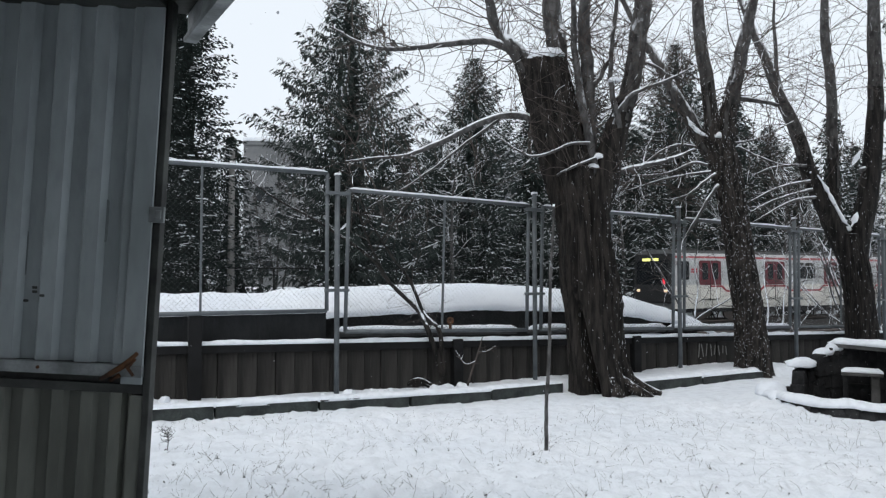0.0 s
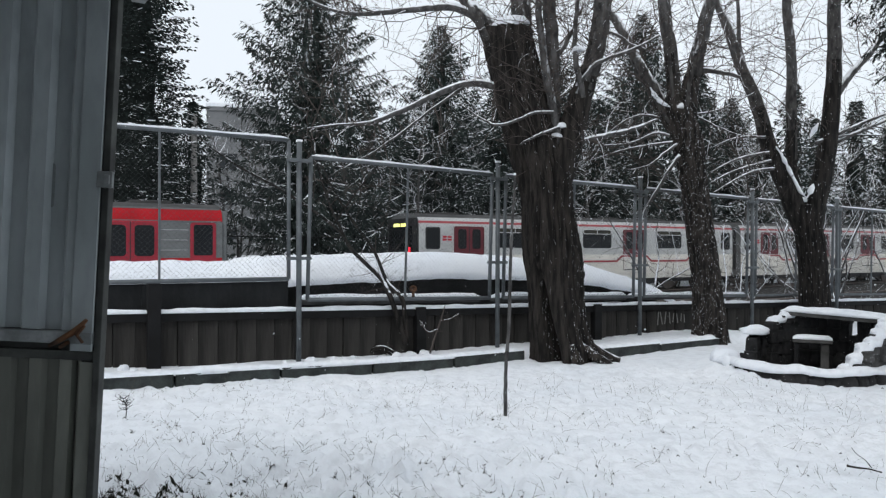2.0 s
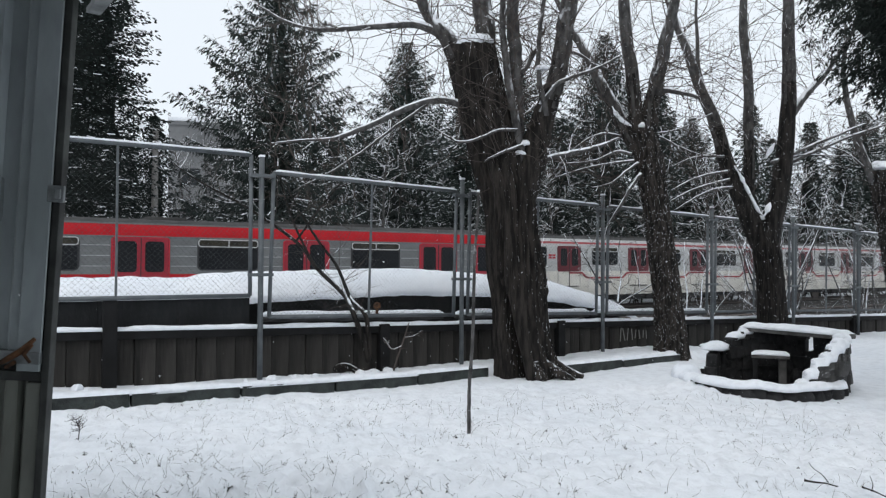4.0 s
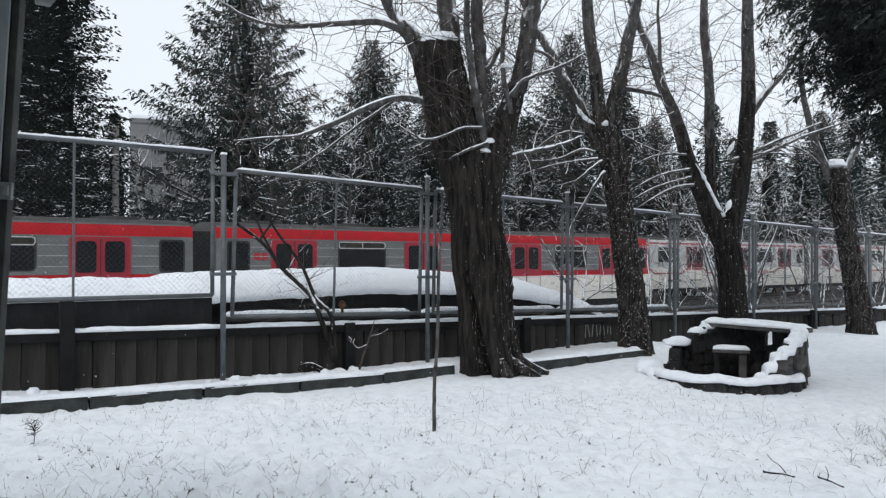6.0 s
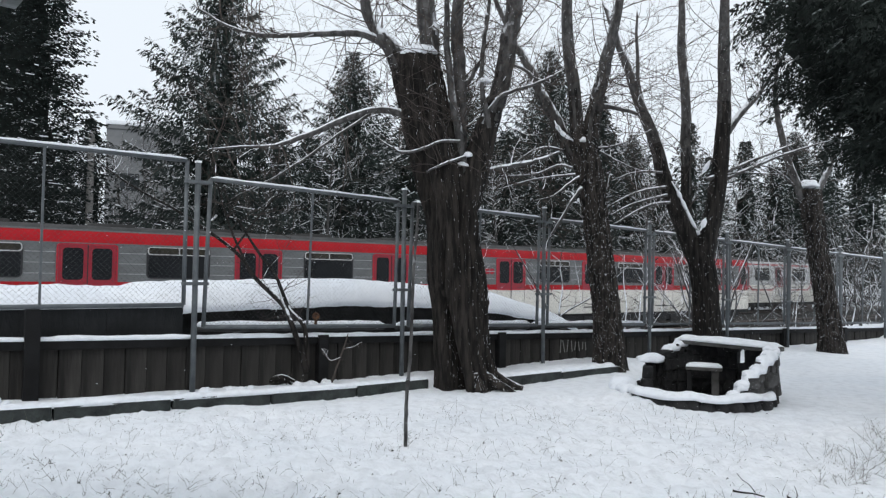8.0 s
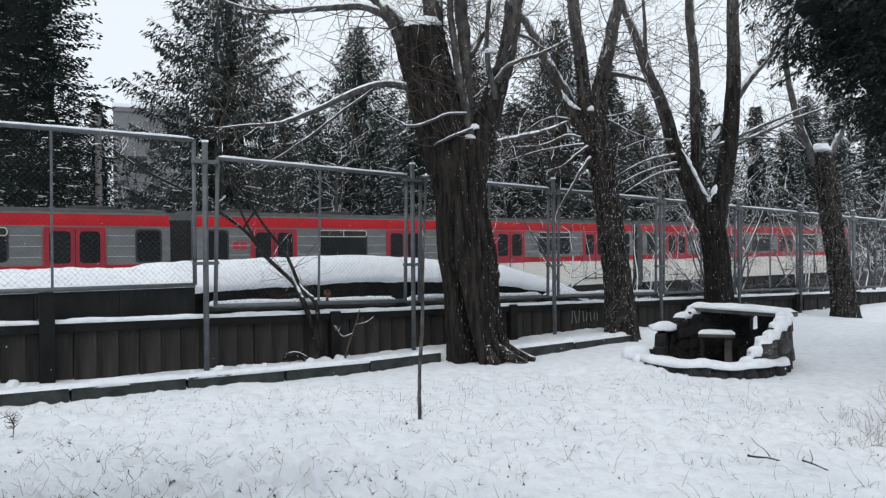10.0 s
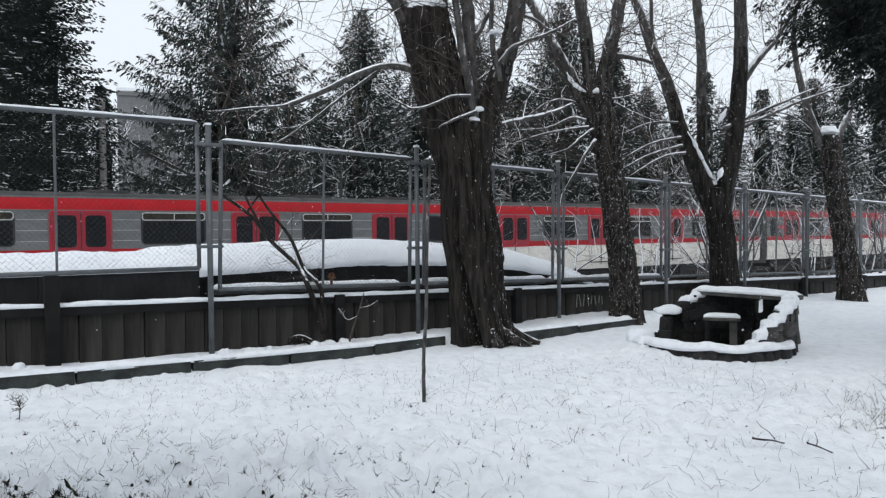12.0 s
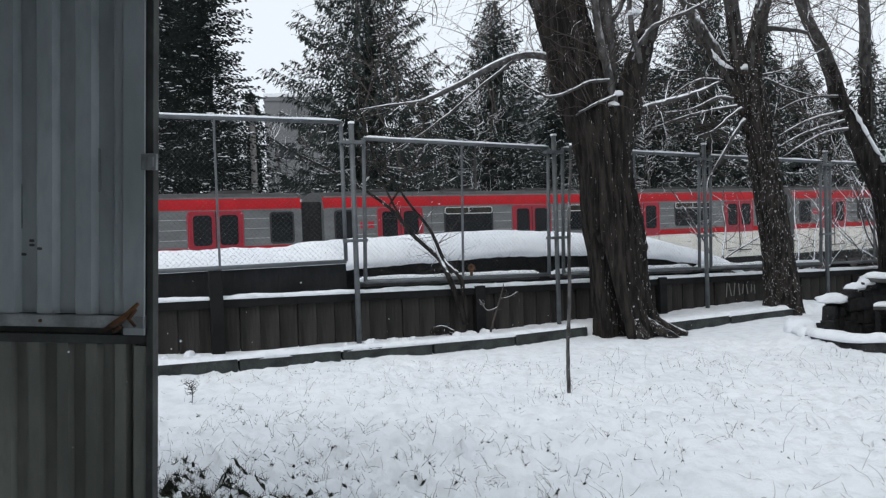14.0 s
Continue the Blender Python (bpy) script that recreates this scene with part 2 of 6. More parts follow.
def box(bm, x0, y0, z0, x1, y1, z1, bevel=0.0, m=None):
    r = bmesh.ops.create_cube(bm, size=1.0)
    vs = r["verts"]
    bmesh.ops.transform(bm, matrix=Matrix.LocRotScale(((x0 + x1) / 2, (y0 + y1) / 2, (z0 + z1) / 2), None, (x1 - x0, y1 - y0, z1 - z0)), verts=vs)
    if bevel:
        es = list({e for v in vs for e in v.link_edges})
        out = bmesh.ops.bevel(bm, geom=es, offset=bevel, segments=2, affect="EDGES", profile=0.6)
        vs = list({v for f in out["faces"] for v in f.verts} | {v for v in vs if v.is_valid})
    if m is not None:
        bmesh.ops.transform(bm, matrix=m, verts=vs)
    return bm


class Soup:
    """Vertices and faces gathered for one mesh."""

    def __init__(self):
        self.v, self.f = [], []

    def tube(self, pts, radii, sides=6, cap=True):
        pts = [Vector(p) for p in pts]
        ref = Vector((0.31, 0.92, 0.23)).normalized()
        start = len(self.v)
        for i, p in enumerate(pts):
            t = (pts[min(i + 1, len(pts) - 1)] - pts[max(i - 1, 0)])
            t = t.normalized() if t.length > 1e-9 else Vector((0, 0, 1))
            a = ref - t * ref.dot(t)
            if a.length < 1e-3:
                a = Vector((1, 0, 0)) - t * t.x
            a.normalize()
            b = t.cross(a)
            r = radii[i] if isinstance(radii, (list, tuple)) else radii
            for k in range(sides):
                an = 2 * math.pi * k / sides
                self.v.append(p + (a * math.cos(an) + b * math.sin(an)) * r)
        for i in range(len(pts) - 1):
            for k in range(sides):
                k2 = (k + 1) % sides
                q = start + i * sides
                self.f.append((q + k, q + k2, q + sides + k2, q + sides + k))
        if cap:
            self.f.append(tuple(start + k for k in reversed(range(sides))))
            e = start + (len(pts) - 1) * sides
            self.f.append(tuple(e + k for k in range(sides)))

    def mesh(self, name, mat, smooth=True):
        return raw(name, self.v, self.f, mat, smooth)


def smooth_line(pts, n):
    """A rounded line of n points through a few control points."""
    pts = [np.array(p, float) for p in pts]
    pts = [2 * pts[0] - pts[1], *pts, 2 * pts[-1] - pts[-2]]
    out = []
    for k in range(n):
        u = k / (n - 1) * (len(pts) - 3)
        i = min(int(u), len(pts) - 4)
        u -= i
        p0, p1, p2, p3 = pts[i:i + 4]
        out.append(0.5 * (2 * p1 + (p2 - p0) * u + (2 * p0 - 5 * p1 + 4 * p2 - p3) * u * u + (3 * p1 - p0 - 3 * p2 + p3) * u ** 3))
    return out


def plate(bm, cx, cz, w, h, r, y, t, segs=4):
    """A plate with rounded corners that faces -y, its front at y, t thick."""
    ring = []
    for sx, sz, a0 in ((1, 1, 0), (-1, 1, 90), (-1, -1, 180), (1, -1, 270)):
        for k in range(segs + 1):
            a = radians(a0 + 90 * k / segs)
            ring.append((cx + sx * (w / 2 - r) + r * math.cos(a), cz + sz * (h / 2 - r) + r * math.sin(a)))
    front = [bm.verts.new((x, y, z)) for x, z in ring]
    rear = [bm.verts.new((x, y + t, z)) for x, z in ring]
    bm.faces.new(front[::-1])
    bm.faces.new(rear)
    n = len(ring)
    for i in range(n):
        j = (i + 1) % n
        bm.faces.new((front[i], front[j], rear[j], rear[i]))
    return bm


# ---- plan: the fence runs along F, the tracks along T ----
FENCE_A, FENCE_DIR = Vector((-1.55, 9.33, 0)), Vector((0.876, 0.482, 0)).normalized()
FENCE_N = Vector((-FENCE_DIR.y, FENCE_DIR.x, 0))
FENCE_TURN = math.degrees(math.atan2(FENCE_DIR.y, FENCE_DIR.x))
FALL = -0.0245
TRACK_DIR = Vector((0.8836, 0.4683, 0)).normalized()
TRACK_N = Vector((-TRACK_DIR.y, TRACK_DIR.x, 0))
TRACK_TURN = math.degrees(math.atan2(TRACK_DIR.y, TRACK_DIR.x))
RAIL_Z = -0.72
NEAR_TRACK, FAR_TRACK = Vector((0, 25.55, 0)), Vector((0, 31.55, 0))


def F(s, off, z):
    p = FENCE_A + FENCE_DIR * s + FENCE_N * off
    return Vector((p.x, p.y, z))


def step(a, b, x):
    u = min(1.0, max(0.0, (x - a) / (b - a)))
    return u * u * (3 - 2 * u)


random.seed(4)
DENTS = [(3.9 - 0.17 * k + 0.10 * (k % 2), 7.6 - 0.30 * k, 0.03) for k in range(14)] + [(random.uniform(-2.5, 5), random.uniform(3.2, 8), random.uniform(0.02, 0.045)) for _ in range(170)]
DENTS += [(random.gauss(-0.9, 1.0), random.gauss(4.3, 0.8), random.uniform(0.03, 0.065)) for _ in range(330)]
DENT_CELLS = {}
for fx, fy, fr in DENTS:
    for cx in (-1, 0, 1):
        for cy in (-1, 0, 1):
            DENT_CELLS.setdefault((int(fx // 0.3) + cx, int(fy // 0.3) + cy), []).append((fx, fy, fr))


def ground_height(x, y):
    p = Vector((x, y, 0))
    q = (p - FENCE_A).dot(FENCE_N)
    s = (p - FENCE_A).dot(FENCE_DIR)
    tq = (p - NEAR_TRACK).dot(TRACK_N)
    h = 0.035 * noise.noise((x * 0.55, y * 0.55, 1.7)) + 0.012 * noise.noise((x * 2.3, y * 2.3, 5.1))
    near = math.hypot(x, y) < 16
    if near and q < -0.3:
        lump = noise.noise((x * 6.1, y * 6.1, 9.0))
        if math.hypot(x, y) < 10:
            rough = 0.6 + 1.1 * step(-0.1, 0.4, noise.noise((x * 0.8, y * 0.8, 6.0))) + 2.0 * step(1.6, -0.6, x) * step(6.6, 5.0, y)
            h += rough * (0.036 * noise.noise((x * 9, y * 9, 2.0)) + 0.030 * abs(noise.noise((x * 17, y * 17, 4.0))))
        h += 0.03 * max(0.0, lump) - 0.03 * max(0.0, noise.noise((x * 4.2, y * 4.2, 3.0)) - 0.32)
    for fx, fy, fr in DENT_CELLS.get((int(x // 0.3), int(y // 0.3)), ()):
        g = (x - fx) ** 2 + (y - fy) ** 2
        if g < 0.09:
            h -= 1.5 * fr * math.exp(-g / (0.006 if fr < 0.046 else 0.0026))
    # the hearth is dug into the lawn, and snow has drifted against its far side
    pit = math.hypot(x - 4.95, y - 9.31)
    h -= 0.34 * step(0.88, 0.80, pit)
    h += 0.10 * step(1.45, 1.0, pit) * step(0.84, 0.92, pit) * step(0.1, -0.9, (x - 4.95) * 0.878 - (y - 9.31) * 0.478)
    h += 0.0245 * max(0.0, min(7.5, 1.5 - s)) * step(-2.4, -0.7, q)
    edge = -0.42 - 0.38 * step(3.6, 4.4, s)
    if s < 8.2:
        h += 0.13 * step(edge - 0.06, edge + 0.06, q)
    h += 0.30 * step(0.1, 0.5, q)
    h -= 1.25 * max(step(-6.0, -2.6, tq) * step(0.0, 1.0, q), step(9.6, 11.4, s) * step(0.8, 3.5, q))
    h += 1.6 * step(9.0, 26.0, tq) + 3.0 * step(26, 120, tq)
    return h


def build_ground():
    xs = np.concatenate([np.linspace(-400, -40, 10)[:-1], np.linspace(-40, -5, 36)[:-1], np.arange(-5, 8.5, 0.047), np.arange(8.5, 24, 0.25),
                         np.linspace(24, 60, 30)[:-1], np.linspace(60, 500, 12)])
    ys = np.concatenate([np.linspace(-120, -4, 8)[:-1], np.arange(-4, 2.4, 0.4), np.arange(2.4, 9.5, 0.047), np.arange(9.5, 19, 0.13),
                         np.linspace(19, 60, 60)[:-1], np.linspace(60, 700, 16)])
    verts = [(x, y, ground_height(x, y)) for y in ys for x in xs]
    w = len(xs)
    faces = [(j * w + i, j * w + i + 1, (j + 1) * w + i + 1, (j + 1) * w + i) for j in range(len(ys) - 1) for i in range(w - 1)]
    ob = new("ground", raw("ground", verts, faces, GROUND, True))
    tagged(ob, "snow-covered uneven lawn with trodden dents and low banks", "ground", kind="structure")


build_ground()


# ---- shed beside the camera ----
def corrugated(bm, x0, x1, z0, z1, y, pitch, depth):
    """A trapezoid sheet in the xz plane that faces -y."""
    pts, x, k = [], x0, 0
    while x < x1 - 1e-6:
        for u, dy in ((0.0, 0), (0.38, 0), (0.5, depth), (0.88, depth)):
            if x + u * pitch <= x1:
                pts.append((x + u * pitch, y + dy))
        x += pitch
    pts.append((x1, y))
    lo = [bm.verts.new((px, py, z0)) for px, py in pts]
    hi = [bm.verts.new((px, py, z1)) for px, py in pts]
    lo2 = [bm.verts.new((px, py + 0.004, z0)) for px, py in pts]
    hi2 = [bm.verts.new((px, py + 0.004, z1)) for px, py in pts]
    n = len(pts)
    for i in range(n - 1):
        bm.faces.new((lo[i], lo[i + 1], hi[i + 1], hi[i]))
        bm.faces.new((lo2[i + 1], lo2[i], hi2[i], hi2[i + 1]))
        bm.faces.new((lo[i], lo2[i], lo2[i + 1], lo[i + 1]))
        bm.faces.new((hi[i + 1], hi2[i + 1], hi2[i], hi[i]))
    return bm


def build_shed():
    shed = thing("metal_shed", pose(-1.507, 3.17, 0, 0, 2.8, 0), "grey metal shed of corrugated sheets with rusty corner hinge", "shed")
    part("upper_sheet", corrugated(bmesh.new(), -3.4, -0.09, 1.235, 2.82, 0.0, 0.172, 0.028), SHEET, shed, "pale grey corrugated steel sheet")
    part("lower_sheet", corrugated(bmesh.new(), -3.4, -0.06, -0.05, 1.13, 0.035, 0.13, 0.026), SHEET_LOW, shed, "stained olive grey corrugated sheet")
    part("flat_edge", box(bmesh.new(), -0.092, -0.012, 1.15, 0.0, 0.004, 2.82, 0.003), SHEET, shed)
    part("sheet_rail", box(bmesh.new(), -3.4, -0.016, 1.18, 0.0, 0.03, 1.232, 0.004), SHED_RAIL, shed, "grey painted rail under the sheet")
    part("lower_rail", box(bmesh.new(), -3.4, 0.02, 1.105, -0.004, 0.05, 1.145, 0.004), SHED_FRAME, shed)
    part("corner_post", box(bmesh.new(), 0.002, 0.004, -0.05, 0.032, 0.06, 2.855, 0.004), SHED_FRAME, shed, "dark steel corner post")
    part("lower_edge", box(bmesh.new(), -0.058, 0.015, -0.05, 0.0, 0.06, 1.10, 0.004), SHEET_LOW, shed)
    # dark panel added behind the sheets to stop light leaking through their gaps
    part("lining", box(bmesh.new(), -3.4, 0.064, -0.05, -0.002, 0.08, 2.82), SHED_FRAME, shed)
    # beam drawn 0.4 m out over the sheet to shade its top
    part("top_beam", box(bmesh.new(), -3.4, -0.40, 2.822, 0.0, 0.09, 2.857, 0.006), SHED_FRAME, shed)
    bm = bmesh.new()
    box(bm, -0.012, -0.02, 1.86, 0.055, 0.0, 1.93, 0.004)
    box(bm, 0.02, -0.03, 1.875, 0.045, -0.018, 1.915, 0.003)
    part("hasp", bm, SHED_RAIL, shed, "grey steel hasp")
    soup = Soup()
    soup.tube([(-0.17, -0.03, 1.17), (-0.12, -0.04, 1.20), (-0.06, -0.04, 1.24), (-0.015, -0.035, 1.29)], [0.008, 0.012, 0.014, 0.008], 8)
    soup.tube([(-0.03, -0.03, 1.19), (-0.05, -0.045, 1.225), (-0.02, -0.04, 1.265)], [0.007, 0.009, 0.006], 6)
    soup.tube([(-0.13, -0.02, 1.165), (-0.09, -0.03, 1.19)], [0.009, 0.010], 6)
    part("hinge", soup.mesh("hinge", RUST), None, shed, "rusty bent hinge")
    for x, z, w, h in ((-0.20, 1.86, 0.026, 0.19), (-0.385, 1.88, 0.024, 0.24), (-0.40, 1.50, 0.018, 0.22), (-0.55, 1.70, 0.022, 0.2), (-0.56, 1.42, 0.03, 0.26),
                       (-0.21, 1.60, 0.02, 0.07), (-0.21, 1.43, 0.016, 0.16), (-0.39, 1.56, 0.03, 0.06), (-0.72, 1.36, 0.02, 0.14)):
        part("rub_mark", plate(bmesh.new(), x - 0.02, z, w, h, w * 0.45, 0.0255, 0.003), DENT, shed)
    for k in range(4):
        part("scratch_mark", plate(bmesh.new(), -0.50 + 0.04 * math.sin(k * 2.1), 1.52 + 0.03 * math.cos(k * 1.7), 0.022, 0.012, 0.004, -0.003, 0.002), SHED_FRAME, shed)
    for k in range(6):
        part("screw", plate(bmesh.new(), -0.11 - 0.172 * k * 2, 1.206, 0.014, 0.014, 0.006, -0.021, 0.006), RUST, shed)


def build_canopy():
    """The sheet roof over the camera, whose slanting edge meets the shed's corner, and an added wall that blocks light.
    """
    canopy = thing("canopy", pose(0, 0, 0), "grey sheet-metal canopy with a folded edge beside the shed", "canopy", kind="structure")
    line = [(-1.33, 3.36), (-0.76, 2.45), (0.95, -0.3)]
    # roof behind the edge is extended unseen, its underside dark, to dim the shed
    outline = [*line, (1.6, -3.0), (-6.0, -3.0), (-6.0, 3.36)]
    verts = [(x, y, 2.86) for x, y in outline] + [(x, y, 2.89) for x, y in outline]
    n = len(outline)
    faces = [tuple(range(n)), tuple(reversed(range(n, 2 * n)))] + [(i, i + n, (i + 1) % n + n, (i + 1) % n) for i in range(n)]
    part("roof_sheet", raw("roof_sheet", verts, faces, SHED_FRAME), None, canopy)
    for (x0, y0), (x1, y1) in zip(line, line[1:]):
        d = Vector((x1 - x0, y1 - y0, 0))
        m = pose(x0, y0, 0, 0, 0, math.degrees(math.atan2(d.y, d.x)))
        for nm, z0, z1, w in (("edge_sheet", 2.74, 2.855, 0.012), ("edge_fold", 2.72, 2.745, 0.03)):
            ob = part(nm, box(bmesh.new(), 0, -w, z0, d.length - 0.004, w, z1, 0.003), SHED_RAIL, canopy)
            ob.matrix_local = m
    snow_strip("snow_cover", [Vector((line[0][0], line[0][1], 2.89)).lerp(Vector((line[1][0], line[1][1], 2.89)), k / 12) for k in range(13)], 0.1, 0.05, canopy, 1.0)
    # unseen wall, added to keep light from behind off the shed
    wall = new("wall_rear", mesh_of(box(bmesh.new(), -6, -3.3, -0.1, 6, -3.0, 5.5), "wall_rear", FACADE))
    tagged(wall, "plain grey unseen wall added to block light from behind", "wall", kind="structure")


build_shed()


# ---- kerb, wall and fence ----
def snow_strip(name, pts, width, height, parent, seed=0.0, sides=5, label=""):
    """A rounded, uneven ridge of snow along a line."""
    verts, faces = [], []
    n = len(pts)
    for i, p in enumerate(pts):
        t = (pts[min(i + 1, n - 1)] - pts[max(i - 1, 0)]).normalized()
        side = Vector((-t.y, t.x, 0)).normalized()
        k = noise.noise((p.x * 3.1, p.y * 3.1, seed)) * 0.5 + noise.noise((p.x * 9, p.y * 9, seed)) * 0.25
        end = 0.25 if i in (0, n - 1) else 1.0
        for j in range(sides + 1):
            a = math.pi * j / sides
            verts.append(p + side * math.cos(a) * width * (0.5 + 0.12 * k) + Vector((0, 0, math.sin(a) ** 0.7 * height * (1 + 0.75 * k) * end)))
    w = sides + 1
    for i in range(n - 1):
        for j in range(sides):
            faces.append((i * w + j, i * w + j + 1, (i + 1) * w + j + 1, (i + 1) * w + j))
        faces.append((i * w + sides, i * w, (i + 1) * w, (i + 1) * w + sides))
    return part(name, raw(name, verts, faces, SNOW, True), None, parent, label)


def along(s0, s1, off, z, gap=0.09, fall=FALL):
    n = max(2, int((s1 - s0) / gap))
    return [F(s0 + (s1 - s0) * k / n, off, z + fall * (s0 + (s1 - s0) * k / n)) for k in range(n + 1)]


def lay(m, ob):
    ob.matrix_local = m
    return ob


def fence_pose(s, off, z, lean=0.0):
    p = F(s, off, z)
    return pose(p.x, p.y, p.z, 0, 0, FENCE_TURN) @ pose(0, 0, 0, 0, lean, 0)


def snow_blob(name, p, sx, sy, sz, parent, seed=0.0, turn=0.0):
    bm = bmesh.new()
    bmesh.ops.create_icosphere(bm, subdivisions=3, radius=1.0)
    for v in bm.verts:
        k = 1 + 0.22 * noise.noise(v.co * 1.8 + Vector((seed, 0, 0)))
        v.co = Vector((v.co.x * k * sx, v.co.y * k * sy, max(v.co.z, -0.35) * k * sz))
    bmesh.ops.rotate(bm, matrix=Matrix.Rotation(turn, 3, "Z"), verts=bm.verts[:])
    bmesh.ops.translate(bm, vec=Vector(p), verts=bm.verts[:])
    return part(name, bm, SNOW, parent, smooth=True)


def build_kerb():
    kerb = thing("kerb", pose(0, 0, 0), "dark concrete kerb stones under a ridge of snow", "kerb", kind="structure")
    for s0, s1, off, count in ((-7.6, 3.2, -0.47, 9), (4.15, 6.9, -0.86, 2)):
        step_len = (s1 - s0) / count
        for k in range(count):
            s = s0 + (k + 0.5) * step_len
            bm = box(bmesh.new(), -step_len / 2 + 0.012, -0.07, -0.12, step_len / 2 - 0.012, 0.07, 0.125, 0.015)
            lay(fence_pose(s, off + random.uniform(-0.012, 0.012), max(0.0, 1.5 - s) * -FALL + random.uniform(-0.008, 0.006), random.uniform(-0.25, 0.25) + (1.4 if s < 1.5 else 0.0)), part("kerb_stone", bm, KERB, kerb))
        line = [F(s, off + 0.03, 0.105 + max(0.0, 1.5 - s) * -FALL) for s in np.arange(s0, s1, 0.06)]
        snow_strip("snow_cover", line, 0.19, 0.065, kerb, s0, label="snow on the kerb")
    rng = random.Random(19)
    for _ in range(34):
        s = rng.uniform(-6.5, 3.2) if rng.random() < 0.55 else rng.uniform(0.0, 1.9)
        p = F(s, rng.uniform(-0.28, -0.02), 0.0)
        r = rng.uniform(0.04, 0.11)
        snow_blob("snow_lump", (p.x, p.y, ground_height(p.x, p.y)), r, r * 0.8, r * rng.uniform(0.5, 0.9), kerb, s * 3, s)


def build_wall():
    wall = thing("retaining_wall", pose(0, 0, 0), "low dark ribbed concrete wall with steel top rail under snow", "wall", kind="structure")
    pitch = 0.235
    a = mesh_of(box(bmesh.new(), -pitch / 2 + 0.0015, -0.03, -0.15, pitch / 2 - 0.0015, 0.05, 0.66, 0.006), "plank", PLANK)
    b = mesh_of(box(bmesh.new(), -pitch / 2 + 0.004, -0.012, -0.15, pitch / 2 - 0.004, 0.05, 0.66, 0.008), "plank", PLANK)
    for k in range(150):
        s = -7.2 + k * pitch
        ob = part("plank", a if (k * 7) % 3 else b, None, wall)
        lay(fence_pose(s, 0.14 + random.uniform(-0.006, 0.006), 0.06 + FALL * s), ob)
    for s0, s1 in ((-7.4, 9.0), (9.03, 28.0)):
        bm = box(bmesh.new(), 0, -0.05, -0.05, s1 - s0, 0.06, 0.05, 0.008)
        ob = part("top_rail", bm, BLACK_STEEL, wall, "dark steel rail along the wall top")
        lay(fence_pose(s0, 0.10, 0.735 + FALL * s0) @ pose(0, 0, 0, 0, math.degrees(-math.atan(FALL)), 0), ob)
    snow_strip("snow_cover", along(-7.3, 28, 0.10, 0.782), 0.125, 0.05, wall, 4.0, label="thin line of snow")
    post = mesh_of(box(bmesh.new(), -0.075, -0.055, -0.1, 0.075, 0.06, 0.76, 0.01), "wall_post", BLACK_STEEL)
    for s, top in ((-4.9, 0), (-1.72, 0.42), (1.80, 0), (5.1, 0), (8.1, 0), (11.2, 0), (14.3, 0), (17.5, 0), (20.6, 0), (23.8, 0)):
        ob = part("wall_post", post, None, wall)
        lay(fence_pose(s, 0.05, 0.05 + FALL * s) @ Matrix.Diagonal((1, 1, 1.0 + top, 1)), ob)
    # upper band behind the first fence panels
    upper = thing("upper_wall", pose(0, 0, 0), "dark concrete band set back above the wall, edged with snow", "wall", kind="structure")
    for k in range(7):
        bm = box(bmesh.new(), -0.449, -0.05, 0.0, 0.449, 0.06, 0.44, 0.006)
        lay(fence_pose(-5.85 + 0.9 * k, 0.42, 0.72), part("concrete_panel", bm, DARK_CONCRETE, upper))
    snow_strip("snow_cover", along(-6.3, 0.02, 0.40, 1.155, 0.08, 0), 0.16, 0.05, upper, 8.0)


def chain_link(length, height, cell=0.064, r=0.0011):
    soup = Soup()
    n = int((length + height) / cell)
    for k in range(n):
        u = k * cell
        for flip in (False, True):
            x0, z0 = (u, 0.0) if u <= length else (length, u - length)
            x1, z1 = (u - height, height) if u - height >= 0 else (0.0, u)
            if flip:
                x0, x1 = length - x0, length - x1
            if abs(z1 - z0) > 0.01:
                y = 0.002 if flip else -0.002
                soup.tube([(x0, y, z0), (x1, y, z1)], r, 3, False)
    return soup.mesh("wire_mesh", WIRE, False)


def fence_panel(s0, s1, top, bottom, extra=""):
    length = s1 - s0
    tilt = FALL if bottom < 1.1 else 0.0
    p = F(s0, 0.0, bottom + tilt * s0)
    m = pose(p.x, p.y, p.z, 0, 0, FENCE_TURN) @ pose(0, 0, 0, 0, math.degrees(-math.atan(tilt)), 0)
    h = top - bottom
    panel = thing("chain_link_fence", m, "grey steel framed chain-link fence panel with snow on its top rail" + extra, "fence panel", "fence panels along the wall")
    for name, a, b in (("top_tube", (0, 0, h), (length, 0, h)), ("bottom_tube", (0, 0, 0), (length, 0, 0)), ("side_tube", (0, 0, 0), (0, 0, h)), ("side_tube", (length, 0, 0), (length, 0, h))):
        soup = Soup()
        soup.tube([a, b], 0.026, 10)
        part(name, soup.mesh(name, STEEL), None, panel)
    part("middle_bar", box(bmesh.new(), length / 2 - 0.012, -0.016, 0.0, length / 2 + 0.012, 0.012, h + 0.03, 0.002), STEEL, panel)
    mesh = part("wire_mesh", chain_link(length, h), None, panel, "galvanised diamond wire mesh")
    tagged(mesh, kind="stuff")
    pts = [Vector((0.0 + length * k / 40, 0, h + 0.016)) for k in range(41)]
    snow_strip("snow_cover", pts, 0.05, 0.026, panel, s0)
    return panel


